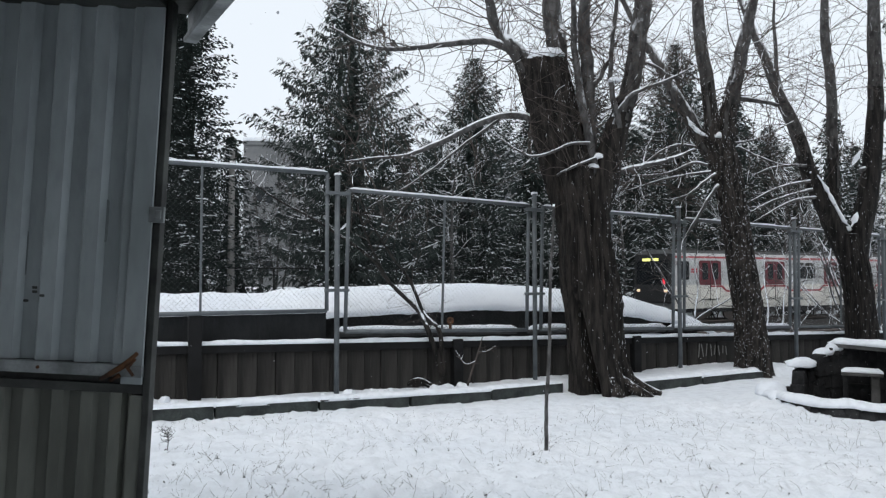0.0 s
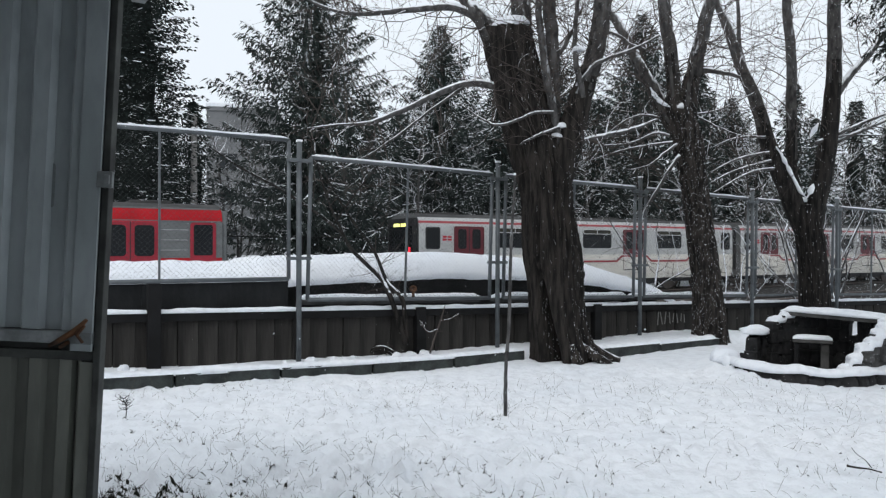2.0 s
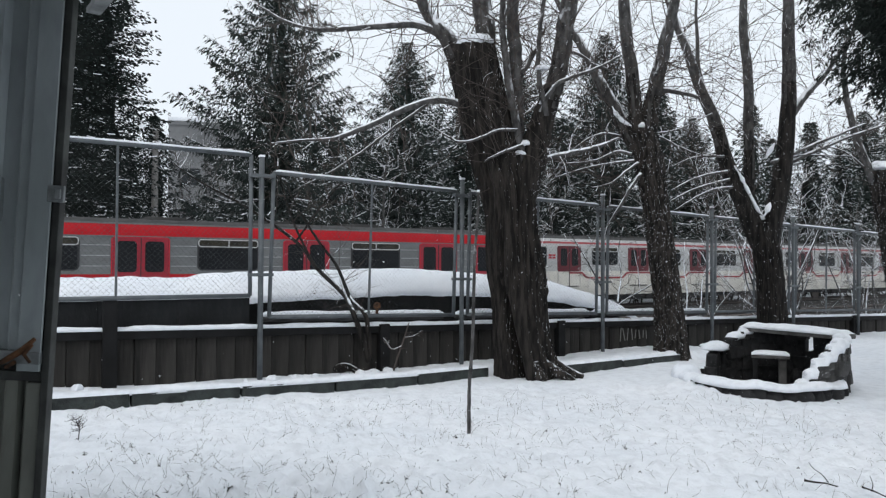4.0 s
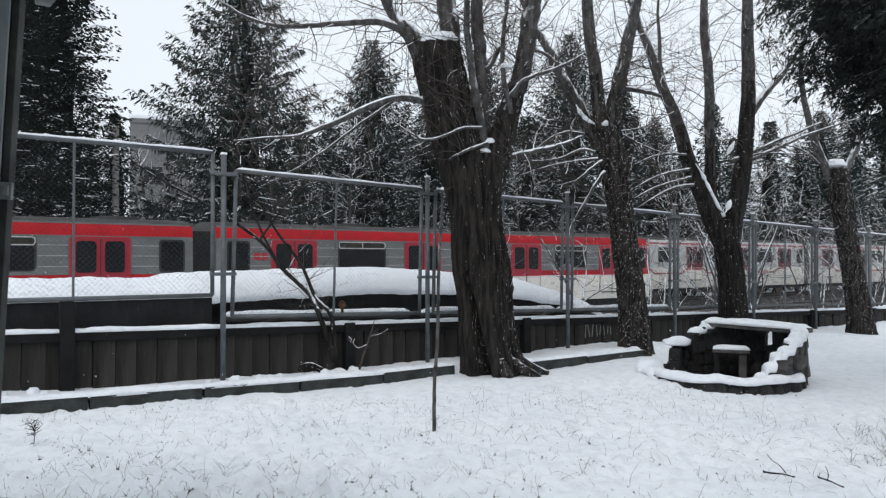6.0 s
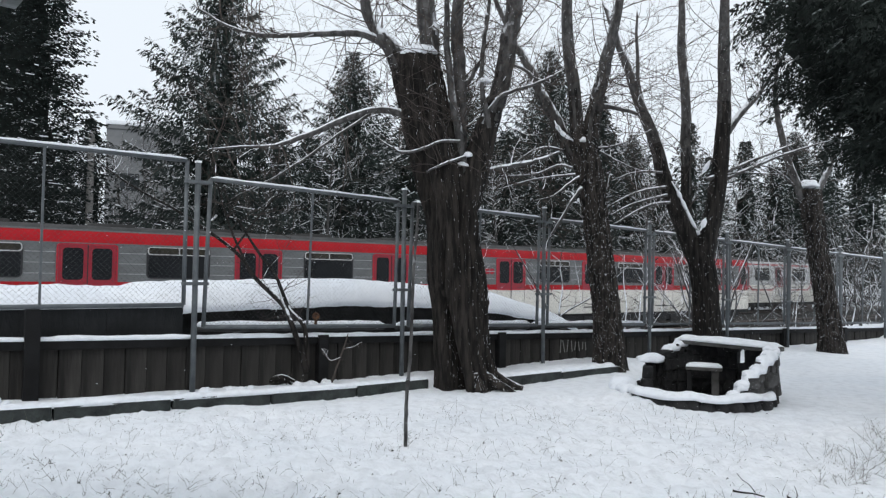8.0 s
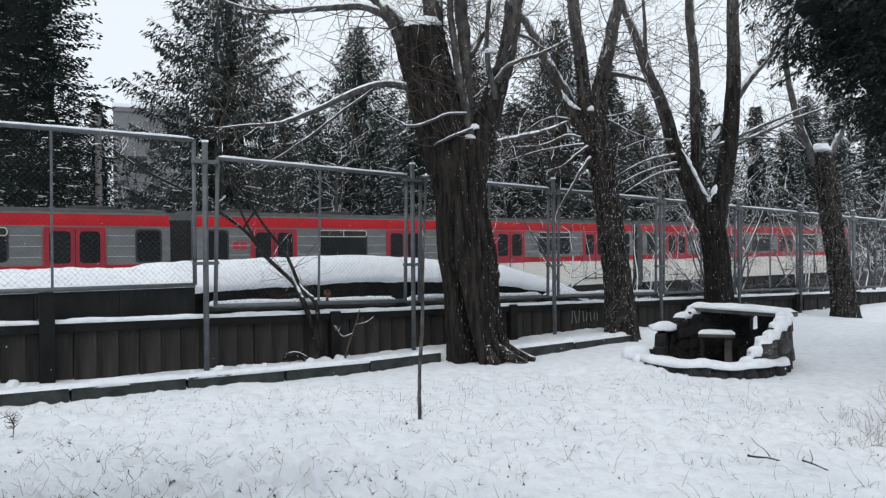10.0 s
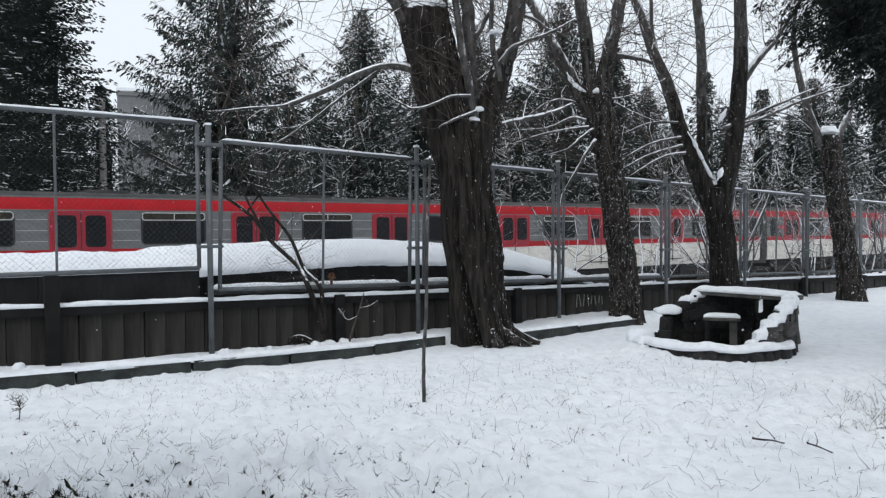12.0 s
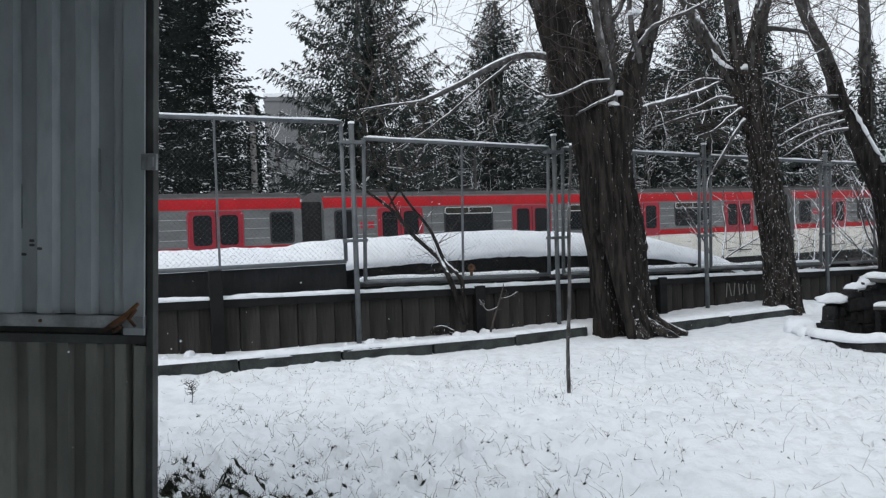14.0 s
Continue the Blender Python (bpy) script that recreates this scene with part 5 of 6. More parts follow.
def conifer(label, height, radius, seed, base, amount, length, width, dense=False):
    rng = random.Random(seed)
    tree = thing("spruce_tree", pose(0, 0, 0), label, "conifer", "conifers beyond the tracks")
    soup = Soup()
    soup.tube([(0, 0, -0.5), (0.03, 0, height * 0.4), (0, 0.02, height * 0.97)], [0.22 * height / 12, 0.15 * height / 12, 0.02], 9)
    part("trunk", soup.mesh("trunk", BARK), None, tree)
    if dense:
        pts, ways, snow = dense_crown(rng, height, radius, base, amount, length)
        v, f = fans(rng, pts, ways, length, width)
    else:
        pts, ways, snow = spruce_crown(rng, height, radius, base, *amount)
        v, f = blades(rng, pts, ways, length, width)
    # solid dark core in place of the shade between the boughs
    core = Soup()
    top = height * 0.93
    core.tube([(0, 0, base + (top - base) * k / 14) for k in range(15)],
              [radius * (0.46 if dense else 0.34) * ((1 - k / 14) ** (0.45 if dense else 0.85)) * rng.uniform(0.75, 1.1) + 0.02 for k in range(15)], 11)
    part("inner_bough", core.mesh("inner_bough", CORE_SHADE, False), None, tree, "solid core painted dark for the shade inside the crown")
    tagged(part("crown", raw("crown", v, f, NEEDLE_DARK if dense else NEEDLE), None, tree, "dark needle sprays dusted with snow"), kind="stuff")
    v, f = [], []
    for a, b, w in snow:
        d = (b - a).normalized()
        side = Vector((-d.y, d.x, 0))
        side = side.normalized() * w if side.length > 1e-4 else Vector((w, 0, 0))
        up = Vector((0, 0, w * 0.8))
        i = len(v)
        v += [a - side, a + up * 0.7, a + side, b - side * 0.7, b + up * 0.6, b + side * 0.7]
        f += [(i, i + 1, i + 4, i + 3), (i + 1, i + 2, i + 5, i + 4), (i, i + 2, i + 1), (i + 3, i + 4, i + 5)]
    tagged(part("snow_load", raw("snow_load", v, f, SNOW), None, tree, "ridges of snow along the boughs"), kind="stuff")
    return tree


def put_conifers():
    tall = conifer("tall dark spruce dusted with snow beyond the tracks", 13.0, 4.7, 21, 0.5, (12, 0.13, True), 0.27, 0.036)
    slim = conifer("slender dark spruce dusted with snow", 11.0, 3.0, 22, 0.4, (7, 0.22, False), 0.31, 0.052)
    dense = conifer("broad dense dark conifer with snow on its boughs", 14.5, 3.6, 23, 0.3, 2.3, 0.17, 0.038, True)
    for ob in (tall, slim, dense):
        ob.location = (0, 0, 0)

    first = {}
    for ob, spots in PLACES:
        src = {"tall": tall, "slim": slim, "dense": dense}[ob]
        for x, y, z, size, turn, wide in spots:
            if ob not in first:
                first[ob] = True
                src.matrix_world = Matrix.LocRotScale((x, y, z), Euler((0, 0, radians(turn))), (size * wide, size * wide, size))
            else:
                c = copy_thing(src, Matrix.Identity(4))
                c.matrix_world = Matrix.LocRotScale((x, y, z), Euler((0, 0, radians(turn))), (size * wide, size * wide, size))


PLACES = [
    ("dense", [(-12.3, 31.7, 0.4, 1.05, 120, 1.00), (-17.8, 38.0, 0.4, 1.15, 134, 0.90)]),
    ("tall", [(-5.2, 36.6, 0.4, 1.27, 155, 0.74), (1.4, 44.0, 0.4, 1.13, 52, 0.80), (14.8, 47.8, 1.2, 1.23, 202, 0.75), (9.4, 51.1, 1.2, 1.14, 10, 0.90), (23.1, 53.2, 1.2, 0.89, 30, 0.90), (39.3, 56.9, 1.2, 1.02, 266, 0.90), (73.5, 74.9, 1.2, 1.45, 141, 1.00), (-17.2, 33.9, 0.4, 1.07, 88, 1.00)]),
    ("slim", [(-36.7, 54.2, 2.0, 0.79, 346, 1.10), (-38.3, 65.6, 2.0, 0.77, 283, 1.47), (-32.0, 65.1, 2.0, 0.80, 231, 1.48), (-24.0, 56.5, 2.0, 0.77, 67, 1.30), (-22.0, 66.3, 2.0, 0.98, 196, 1.42), (-8.6, 58.2, 2.0, 0.96, 2, 1.45), (-6.0, 65.3, 2.0, 0.90, 12, 1.19), (-0.3, 75.0, 2.0, 1.04, 1, 1.15), (4.2, 75.8, 2.0, 0.81, 4, 1.46), (7.9, 75.9, 2.0, 0.90, 293, 1.30), (12.9, 65.1, 2.0, 0.87, 327, 1.41), (15.3, 59.0, 2.0, 1.03, 21, 1.12), (21.6, 66.7, 2.0, 0.79, 137, 1.39), (21.7, 54.5, 2.0, 1.01, 206, 1.48), (29.3, 63.8, 2.0, 0.76, 187, 1.44), (33.5, 60.6, 2.0, 0.96, 177, 1.14), (36.4, 55.3, 2.0, 0.82, 101, 1.49), (43.8, 59.2, 2.0, 1.25, 168, 1.10), (51.8, 63.4, 2.0, 1.09, 45, 1.22), (67.4, 71.7, 2.0, 1.11, 195, 1.41),
              (25.9, 49.7, 1.2, 1.08, 245, 1.00), (-11.3, 37.5, 0.4, 0.78, 79, 0.95), (-3.0, 45.9, 0.4, 0.95, 46, 1.10), (5.0, 45.7, 0.4, 1.03, 34, 1.20), (-1.2, 50.0, 1.2, 0.88, 205, 1.20), (11.4, 46.6, 1.2, 0.91, 281, 1.20), (18.0, 46.6, 1.2, 1.15, 148, 1.00), (32.5, 53.2, 1.2, 1.04, 113, 1.20), (49.6, 62.3, 1.2, 1.22, 274, 1.20), (59.6, 67.6, 1.2, 1.45, 184, 1.10), (23.0, 48.2, 1.2, 0.77, 109, 1.20), (28.5, 51.1, 1.2, 0.75, 13, 1.20), (44.8, 59.8, 1.2, 0.88, 328, 1.20), (2.2, 41.9, 0.4, 0.68, 133, 1.30), (6.7, 43.5, 0.4, 0.69, 139, 1.30), (12.5, 44.3, 0.4, 0.69, 99, 1.30), (-4.0, 40.8, 0.4, 0.61, 84, 1.30), (-7.6, 44.3, 0.4, 0.52, 158, 0.9)]),
]
put_conifers()


def build_evergreen():
    """A broad evergreen: lobed shell of fine hanging sprays round a core painted dark for shade."""
    rng = random.Random(31)
    tree = thing("evergreen_tree", pose(7.8, 7.2, 0), "large dark evergreen with hanging sprays beside the yard", "tree")
    soup = Soup()
    soup.tube([(0, 0, -0.3), (0.04, 0, 3.0), (0, 0.02, 8.8)], [0.26, 0.2, 0.04], 14)
    part("trunk", soup.mesh("trunk", BARK), None, tree)
    zs, rs = [2.7, 3.0, 3.4, 3.9, 4.6, 5.4, 6.2, 7.2, 8.2, 9.2, 9.9], [0.8, 1.45, 1.9, 2.35, 2.68, 2.6, 2.5, 2.1, 1.6, 0.9, 0.15]

    def lobe(a, z):
        d = Vector((math.cos(a) * 2.2, math.sin(a) * 2.2, z * 0.9))
        return 1 + 0.14 * noise.noise(d) + 0.10 * noise.noise(d * 2.6) + 0.06 * noise.noise(d * 7)

    # lobed core, painted dark as the crown's inner shade
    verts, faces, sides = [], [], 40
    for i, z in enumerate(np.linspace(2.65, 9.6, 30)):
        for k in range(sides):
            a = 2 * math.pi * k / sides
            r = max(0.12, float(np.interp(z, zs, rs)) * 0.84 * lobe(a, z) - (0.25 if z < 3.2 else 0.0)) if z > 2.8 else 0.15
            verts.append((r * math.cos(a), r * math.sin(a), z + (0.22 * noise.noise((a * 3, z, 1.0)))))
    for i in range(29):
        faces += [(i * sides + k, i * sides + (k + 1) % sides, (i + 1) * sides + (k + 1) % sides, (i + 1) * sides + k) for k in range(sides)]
    part("inner_bough", raw("inner_bough", verts, faces, CORE_SHADE, True), None, tree, "solid core painted dark for the shade inside the crown")
    # layered boughs, each a fan of drooping tufts with a frosted back
    v, f = [], []
    frost_v, frost_f = [], []
    for _ in range(560):
        z = rng.uniform(2.9, 9.6) if rng.random() < 0.25 else rng.uniform(2.9, 6.4)
        a = rng.uniform(math.pi * 0.45, math.pi * 1.85)
        reach = float(np.interp(z, zs, rs)) * lobe(a, z) * rng.uniform(0.9, 1.12)
        out = Vector((math.cos(a), math.sin(a), 0))
        across = Vector((-out.y, out.x, 0))
        sag = rng.uniform(0.05, 0.35)
        for k in range(9):
            q = 1.0 - 0.055 * k
            spread = 0.10 + 0.30 * (1 - q) * 2
            p = out * (reach * q) + across * rng.gauss(0, spread) + Vector((0, 0, z - sag * (q - 0.5) * 1.2 + rng.gauss(0, 0.05)))
            way = (out * 0.9 + across * rng.gauss(0, 0.6) + Vector((0, 0, rng.uniform(-0.7, -0.1)))).normalized()
            side = way.cross(Vector((0, 0, 1))).normalized()
            up = side.cross(way)
            big = rng.uniform(0.10, 0.22)
            pts, ways = [], []
            for _ in range(30):
                t = rng.uniform(-0.6, 1.0)
                b = rng.uniform(0, 2 * math.pi)
                girth = 0.5 * math.sqrt(max(0.05, 1 - t * t)) * rng.uniform(0.5, 1.0)
                w = side * math.cos(b) * girth + up * math.sin(b) * girth * 0.5
                pts.append(p + (w + way * t) * big - Vector((0, 0, 0.3 * big * max(0.0, t) ** 2)))
                ways.append(way * 0.6 + w * 2.2 + Vector((rng.gauss(0, 0.4), rng.gauss(0, 0.4), -0.35)))
            bv, bf = blades(rng, pts, ways, 0.062, 0.0105)
            i = len(v)
            v += bv
            f += [tuple(n + i for n in q4) for q4 in bf]
            if rng.random() < 0.2:
                i, w = len(frost_v), big * rng.uniform(0.12, 0.25)
                e = p + way * big * rng.uniform(0.5, 0.9)
                lift = Vector((0, 0, big * 0.24))
                frost_v += [p - side * w + lift, p + up * w * 0.6 + lift, p + side * w + lift, e - side * w * 0.5 + lift * 0.5, e + up * w * 0.4 + lift * 0.5, e + side * w * 0.5 + lift * 0.5]
                frost_f += [(i, i + 1, i + 4, i + 3), (i + 1, i + 2, i + 5, i + 4), (i, i + 2, i + 1), (i + 3, i + 4, i + 5)]
    tagged(part("crown", raw("crown", v, f, NEEDLE_NEAR), None, tree, "dark green hanging sprays"), kind="stuff")
    tagged(part("snow_load", raw("snow_load", frost_v, frost_f, FROST), None, tree, "thin grey-white frost on the boughs"), kind="stuff")


build_evergreen()


# ---- round fireplace of rubble ----
def build_fireplace():
    c, w = Vector((4.95, 9.31, 0)), Vector((5.26, 9.38, 0))
    f, r = Vector((-0.478, -0.878, 0)), Vector((0.878, -0.478, 0))
    pit = thing("fireplace", pose(0, 0, 0), "round ruined masonry fireplace with a slab top, heaped with snow", "fireplace")

    def spot(o, radius, phi, z=0.0):
        a = radians(phi)
        p = o + (f * math.cos(a) + r * math.sin(a)) * radius
        return Vector((p.x, p.y, z))

    rng = random.Random(5)
    for k in range(34):
        phi = -180 + 360 / 34 * k
        p = spot(c, 0.90 + 0.05 * rng.random(), phi)
        bm = bmesh.new()
        bmesh.ops.create_icosphere(bm, subdivisions=2, radius=1.0)
        sx, sz = rng.uniform(0.10, 0.17), rng.uniform(0.10, 0.145)
        for v in bm.verts:
            v.co *= 1 + 0.4 * noise.noise(v.co * 1.7 + Vector((k, 0, 0)))
            v.co = Vector((v.co.x * sx, v.co.y * 0.10, v.co.z * sz))
        ob = part("base_stone", bm, STONE, pit, smooth=True)
        ob.matrix_local = pose(p.x, p.y, rng.uniform(0.0, 0.04), 0, 0, math.degrees(math.atan2(f.y, f.x)) + phi + 90 + rng.uniform(-14, 14))
    # stepped curved wall
    steps = [(-84, 0.22), (-94, 0.38), (-104, 0.42), (-114, 0.43), (-124, 0.58), (-134, 0.60), (-144, 0.66), (-154, 0.68), (-164, 0.68), (-174, 0.68), (176, 0.68), (166, 0.68), (156, 0.68), (146, 0.44), (136, 0.68),
             (126, 0.69), (116, 0.69), (106, 0.69), (96, 0.69), (86, 0.68), (76, 0.67), (66, 0.62), (56, 0.56), (46, 0.46), (36, 0.38), (27, 0.26), (18, 0.13)]
    for phi, top in steps:
        z = -0.22
        while z < top - 0.03:
            h = min(rng.uniform(0.13, 0.24), top - z)
            p = spot(w, (0.84 if -115 < phi < -83 else 0.76) + rng.uniform(-0.025, 0.025), phi + rng.uniform(-2, 2))
            bm = bmesh.new()
            box(bm, -0.076, -0.075, 0, 0.076, 0.075, h + 0.004, 0.022)
            for v in bm.verts:
                v.co += Vector((1, 1, 0.4)) * 0.022 * noise.noise(v.co * 8 + Vector((phi, z, 0)))
            ob = part("wall_stone", bm, STONE_GREY if 10 < phi < 115 else STONE, pit)
            ob.matrix_local = pose(p.x, p.y, z, 0, 0, math.degrees(math.atan2(f.y, f.x)) + phi + 90)
            z += h
    # snow along the steps and the rim
    for lo, hi in ((4, 8), (18, 27)):
        line = []
        for (p0, t0), (p1, t1) in zip(steps[lo:hi], steps[lo + 1:hi]):
            for q in range(4):
                line.append(spot(w, 0.76, p0 + (p1 - p0) * q / 4, t0 + (t1 - t0) * step(0.45, 0.75, q / 4) - 0.035))
        snow_strip("step_snow", line, 0.19, 0.10, pit, lo + 0.7, 7)
    for phi, top in steps[20:27]:
        snow_blob("snow_cap", spot(w, 0.75 + rng.uniform(-0.02, 0.02), phi + rng.uniform(-2, 2), top + 0.025), rng.uniform(0.07, 0.11), rng.uniform(0.07, 0.10), rng.uniform(0.05, 0.07), pit, phi, radians(phi))
    ring = [spot(c, 0.91 + 0.03 * math.sin(k * 0.9), -104 + 4 * k, 0.115 + 0.012 * math.sin(k * 0.55)) for k in range(48)]
    snow_strip("rim_snow", ring, 0.23, 0.085, pit, 6.0, 7)
    snow_blob("snow_cap", spot(w, 0.83, -102, 0.455), 0.23, 0.15, 0.09, pit, 3.0, 0.3)
    snow_blob("snow_mound", spot(c, 0.92, -84, 0.12), 0.20, 0.18, 0.15, pit, 5.0, 0.3)
    snow_blob("snow_mound", spot(c, 0.90, -62, 0.10), 0.15, 0.13, 0.10, pit, 7.0, 0.8)
    drift = [spot(c, 1.01, -70 + 4 * k, -0.06 - 0.002 * k) for k in range(22)]
    snow_strip("snow_drift", drift, 0.22, 0.11, pit, 9.0, 7)
    # slab laid from the back of the wall to its near end
    a, b = spot(w, 0.84, -146, 0.665), spot(w, 0.78, 78, 0.665)
    d = b - a
    bm = bmesh.new()
    box(bm, 0, -0.06, 0.0, d.length, 0.26, 0.06, 0.012)
    for v in bm.verts:
        v.co += Vector((0, 1, 0.3)) * 0.02 * noise.noise(v.co * 5)
    slab = part("top_slab", bm, SLAB, pit, "worn grey slab across the wall")
    slab.matrix_local = pose(a.x, a.y, a.z, 0, 0, math.degrees(math.atan2(d.y, d.x)))
    back = Vector((-d.y, d.x, 0)).normalized()
    snow_strip("slab_snow", [a.lerp(b, k / 20) + Vector((0, 0, 0.052)) + back * 0.10 for k in range(21)], 0.36, 0.075, pit, 2.0, 7)
    # small table inside
    bm = bmesh.new()
    box(bm, -0.24, -0.15, 0.34, 0.24, 0.15, 0.385, 0.01)
    q = spot(w, 0.30, 200)
    turn = math.degrees(math.atan2(r.y, r.x))
    part("table_slab", bm, SLAB, pit).matrix_local = pose(q.x, q.y, 0, 0, 0, turn)
    for x0, x1 in ((0.10, 0.20), (-0.22, -0.16)):
        bm = bmesh.new()
        box(bm, x0, -0.1, -0.3, x1, 0.1, 0.34, 0.012)
        part("table_leg", bm, SLAB if x0 > 0 else STONE, pit).matrix_local = pose(q.x, q.y, 0, 0, 0, turn)
    snow_strip("table_snow", [q - r * 0.24 + r * 0.48 * k / 10 + Vector((0, 0, 0.385)) for k in range(11)], 0.28, 0.05, pit, 5.0)
    bm = bmesh.new()
    bmesh.ops.create_cone(bm, cap_ends=True, segments=32, radius1=0.86, radius2=0.84, depth=0.12, matrix=Matrix.Translation(c + Vector((0, 0, -0.26))))
    part("ash_bed", bm, SOOT, pit, "dark soot-covered hearth floor")


build_fireplace()


# ---- stakes, shrubs and fallen twigs ----
def build_stake():
    stake = thing("sapling", pose(0, 0, 0), "thin bare reddish sapling stem standing in the lawn", "sapling")
    line = smooth_line([(0.80, 6.88, -0.02), (0.80, 6.88, 0.41), (0.83, 6.88, 0.88), (0.84, 6.88, 1.36), (0.85, 6.87, 1.73), (0.87, 6.87, 2.05), (0.88, 6.87, 2.31)], 40)
    soup = Soup()
    soup.tube([Vector(p) + Vector((0.006 * noise.noise((k * 0.7, 1, 1)), 0, 0)) for k, p in enumerate(line)], [0.019 - 0.00018 * k + 0.005 * noise.noise((k * 0.5, 4, 2)) for k in range(40)], 9)
    part("stem", soup.mesh("stem", LIMB), None, stake)
    rng = random.Random(2)
    fine = Soup()
    twigs(fine, rng, line, 5, 0.16, 0.004, 0.8, 0.3, 0, 0.4)
    tagged(part("shoot", fine.mesh("shoot", TWIG, False), None, stake), kind="stuff")


build_stake()


def shrub(label, stems, seed, shoots=20, length=0.9, r=0.008, mat=None, fine_mat=None):
    rng = random.Random(seed)
    bush = thing("shrub", pose(0, 0, 0), label, "shrub")
    fine = Soup()
    for pts, radii in stems:
        n = 4 * len(pts)
        line = [Vector(p) for p in smooth_line(pts, n)]
        soup = Soup()
        soup.tube(line, [float(np.interp(k / (n - 1) * (len(radii) - 1), range(len(radii)), radii)) for k in range(n)], 8)
        part("stem", soup.mesh("stem", mat or TWIG), None, bush)
        twigs(fine, rng, line, shoots, length, r, 0.8, 0.1, 2, 0.25)
    tagged(part("twig_spray", fine.mesh("twig_spray", fine_mat or TWIG, False), None, bush, "thin twigs lined with snow"), kind="stuff")


shrub("dark leaning shrub stems growing through the fence",
      [([tuple(F(1.51, -0.06, 0.27)), tuple(F(1.43, -0.05, 0.56)), tuple(F(1.34, -0.04, 0.81)), tuple(F(1.28, -0.02, 0.97)), (-0.56, 10.50, 1.16), (-0.95, 10.69, 1.52), (-1.26, 10.73, 1.91), (-2.00, 10.83, 2.42), (-2.75, 10.93, 2.83), (-3.37, 11.02, 3.28)], [0.04, 0.04, 0.038, 0.036, 0.033, 0.03, 0.026, 0.022, 0.016, 0.006]),
       ([tuple(F(1.55, -0.07, 0.29)), tuple(F(1.51, -0.05, 0.64)), tuple(F(1.46, -0.04, 0.92)), (-0.47, 10.52, 1.11), (-0.67, 10.65, 1.56), (-0.94, 10.69, 1.92), (-1.25, 10.73, 2.41), (-1.48, 10.76, 2.89)], [0.034, 0.034, 0.032, 0.028, 0.024, 0.02, 0.013, 0.006]),
       ([(-1.02, 10.70, 1.60), (-1.33, 10.74, 2.25), (-1.55, 10.77, 2.97), (-1.70, 10.79, 3.61)], [0.02, 0.016, 0.012, 0.005]),
       ([(-1.26, 10.73, 1.93), (-0.93, 10.69, 2.40), (-0.61, 10.64, 2.80), (-0.44, 10.62, 3.19)], [0.016, 0.013, 0.01, 0.004])], 41, 14, 0.8, 0.0065, BARK)
shrub("small snow-lined dead twig standing before the wall",
      [([(0.14, 9.86, 0.17), (0.20, 9.85, 0.38), (0.29, 9.84, 0.64), (0.34, 9.83, 0.83)], [0.014, 0.013, 0.011, 0.006]),
       ([(0.25, 9.84, 0.50), (0.11, 9.86, 0.46), (-0.00, 9.88, 0.61)], [0.011, 0.009, 0.005]),
       ([(0.28, 9.84, 0.61), (0.41, 9.82, 0.64), (0.52, 9.81, 0.71)], [0.010, 0.009, 0.005])], 42, 3, 0.15, 0.004)
shrub("broken snow-covered branch lying on the bed",
      [([(-0.74, 9.98, 0.11), (-0.63, 9.96, 0.20), (-0.50, 9.95, 0.24), (-0.33, 9.92, 0.17)], [0.03, 0.034, 0.03, 0.02]),
       ([(-0.50, 9.95, 0.22), (-0.37, 9.93, 0.14), (-0.22, 9.91, 0.07)], [0.022, 0.02, 0.012])], 43, 3, 0.2, 0.005, BARK)


def thicket():
    """Snow-laden bushes between the fence and the tracks."""
    rng = random.Random(77)
    for s, off, h, n in ((7.6, 4.2, 3.6, 7), (9.4, 3.0, 3.2, 6), (11.6, 2.6, 3.6, 8), (12.8, 1.2, 3.9, 9), (14.0, 1.6, 4.2, 9), (15.4, 2.4, 3.8, 8), (17.0, 3.2, 4.0, 8), (19.0, 2.0, 4.0, 8), (20.2, 1.0, 4.4, 8), (21.0, 3.0, 4.2, 7), (22.6, 1.4, 4.4, 8), (24.0, 3.0, 4.5, 7), (26.0, 1.8, 4.8, 8)):
        stems = []
        p = F(s, off, 0.0)
        p.z = ground_height(p.x, p.y) - 0.08
        for _ in range(n - 3):
            d = Vector((rng.gauss(0, 0.25), rng.gauss(0, 0.25), 1.0))
            pts = wander(rng, p + Vector((rng.uniform(-0.3, 0.3), rng.uniform(-0.3, 0.3), 0)), d, h * rng.uniform(0.6, 1.1), 4, 0.28, -0.1)
            stems.append((pts, [0.028, 0.022, 0.017, 0.012, 0.006]))
        shrub("tangled bare bush with snow along its stems", stems, int(s * 10), 9 if s > 11 else 8, 1.5, 0.009, LIMB, TWIG_SNOWY)


thicket()
shrub("bare grey bush standing before the far building",
      [([(-9.0, 37.9, 0.2), (-9.2, 37.9, 2.0), (-9.6, 37.8, 4.2), (-9.7, 37.8, 6.6)], [0.06, 0.05, 0.03, 0.01]),
       ([(-8.8, 37.9, 0.2), (-8.5, 37.9, 2.4), (-8.0, 37.9, 4.6), (-7.8, 37.9, 6.4)], [0.06, 0.045, 0.03, 0.01]),
       ([(-9.0, 37.7, 0.2), (-8.9, 37.6, 3.0), (-8.8, 37.6, 5.0), (-9.0, 37.6, 7.8)], [0.06, 0.045, 0.03, 0.01])], 91, 26, 2.4, 0.02, LIMB, BRUSH_TWIG)


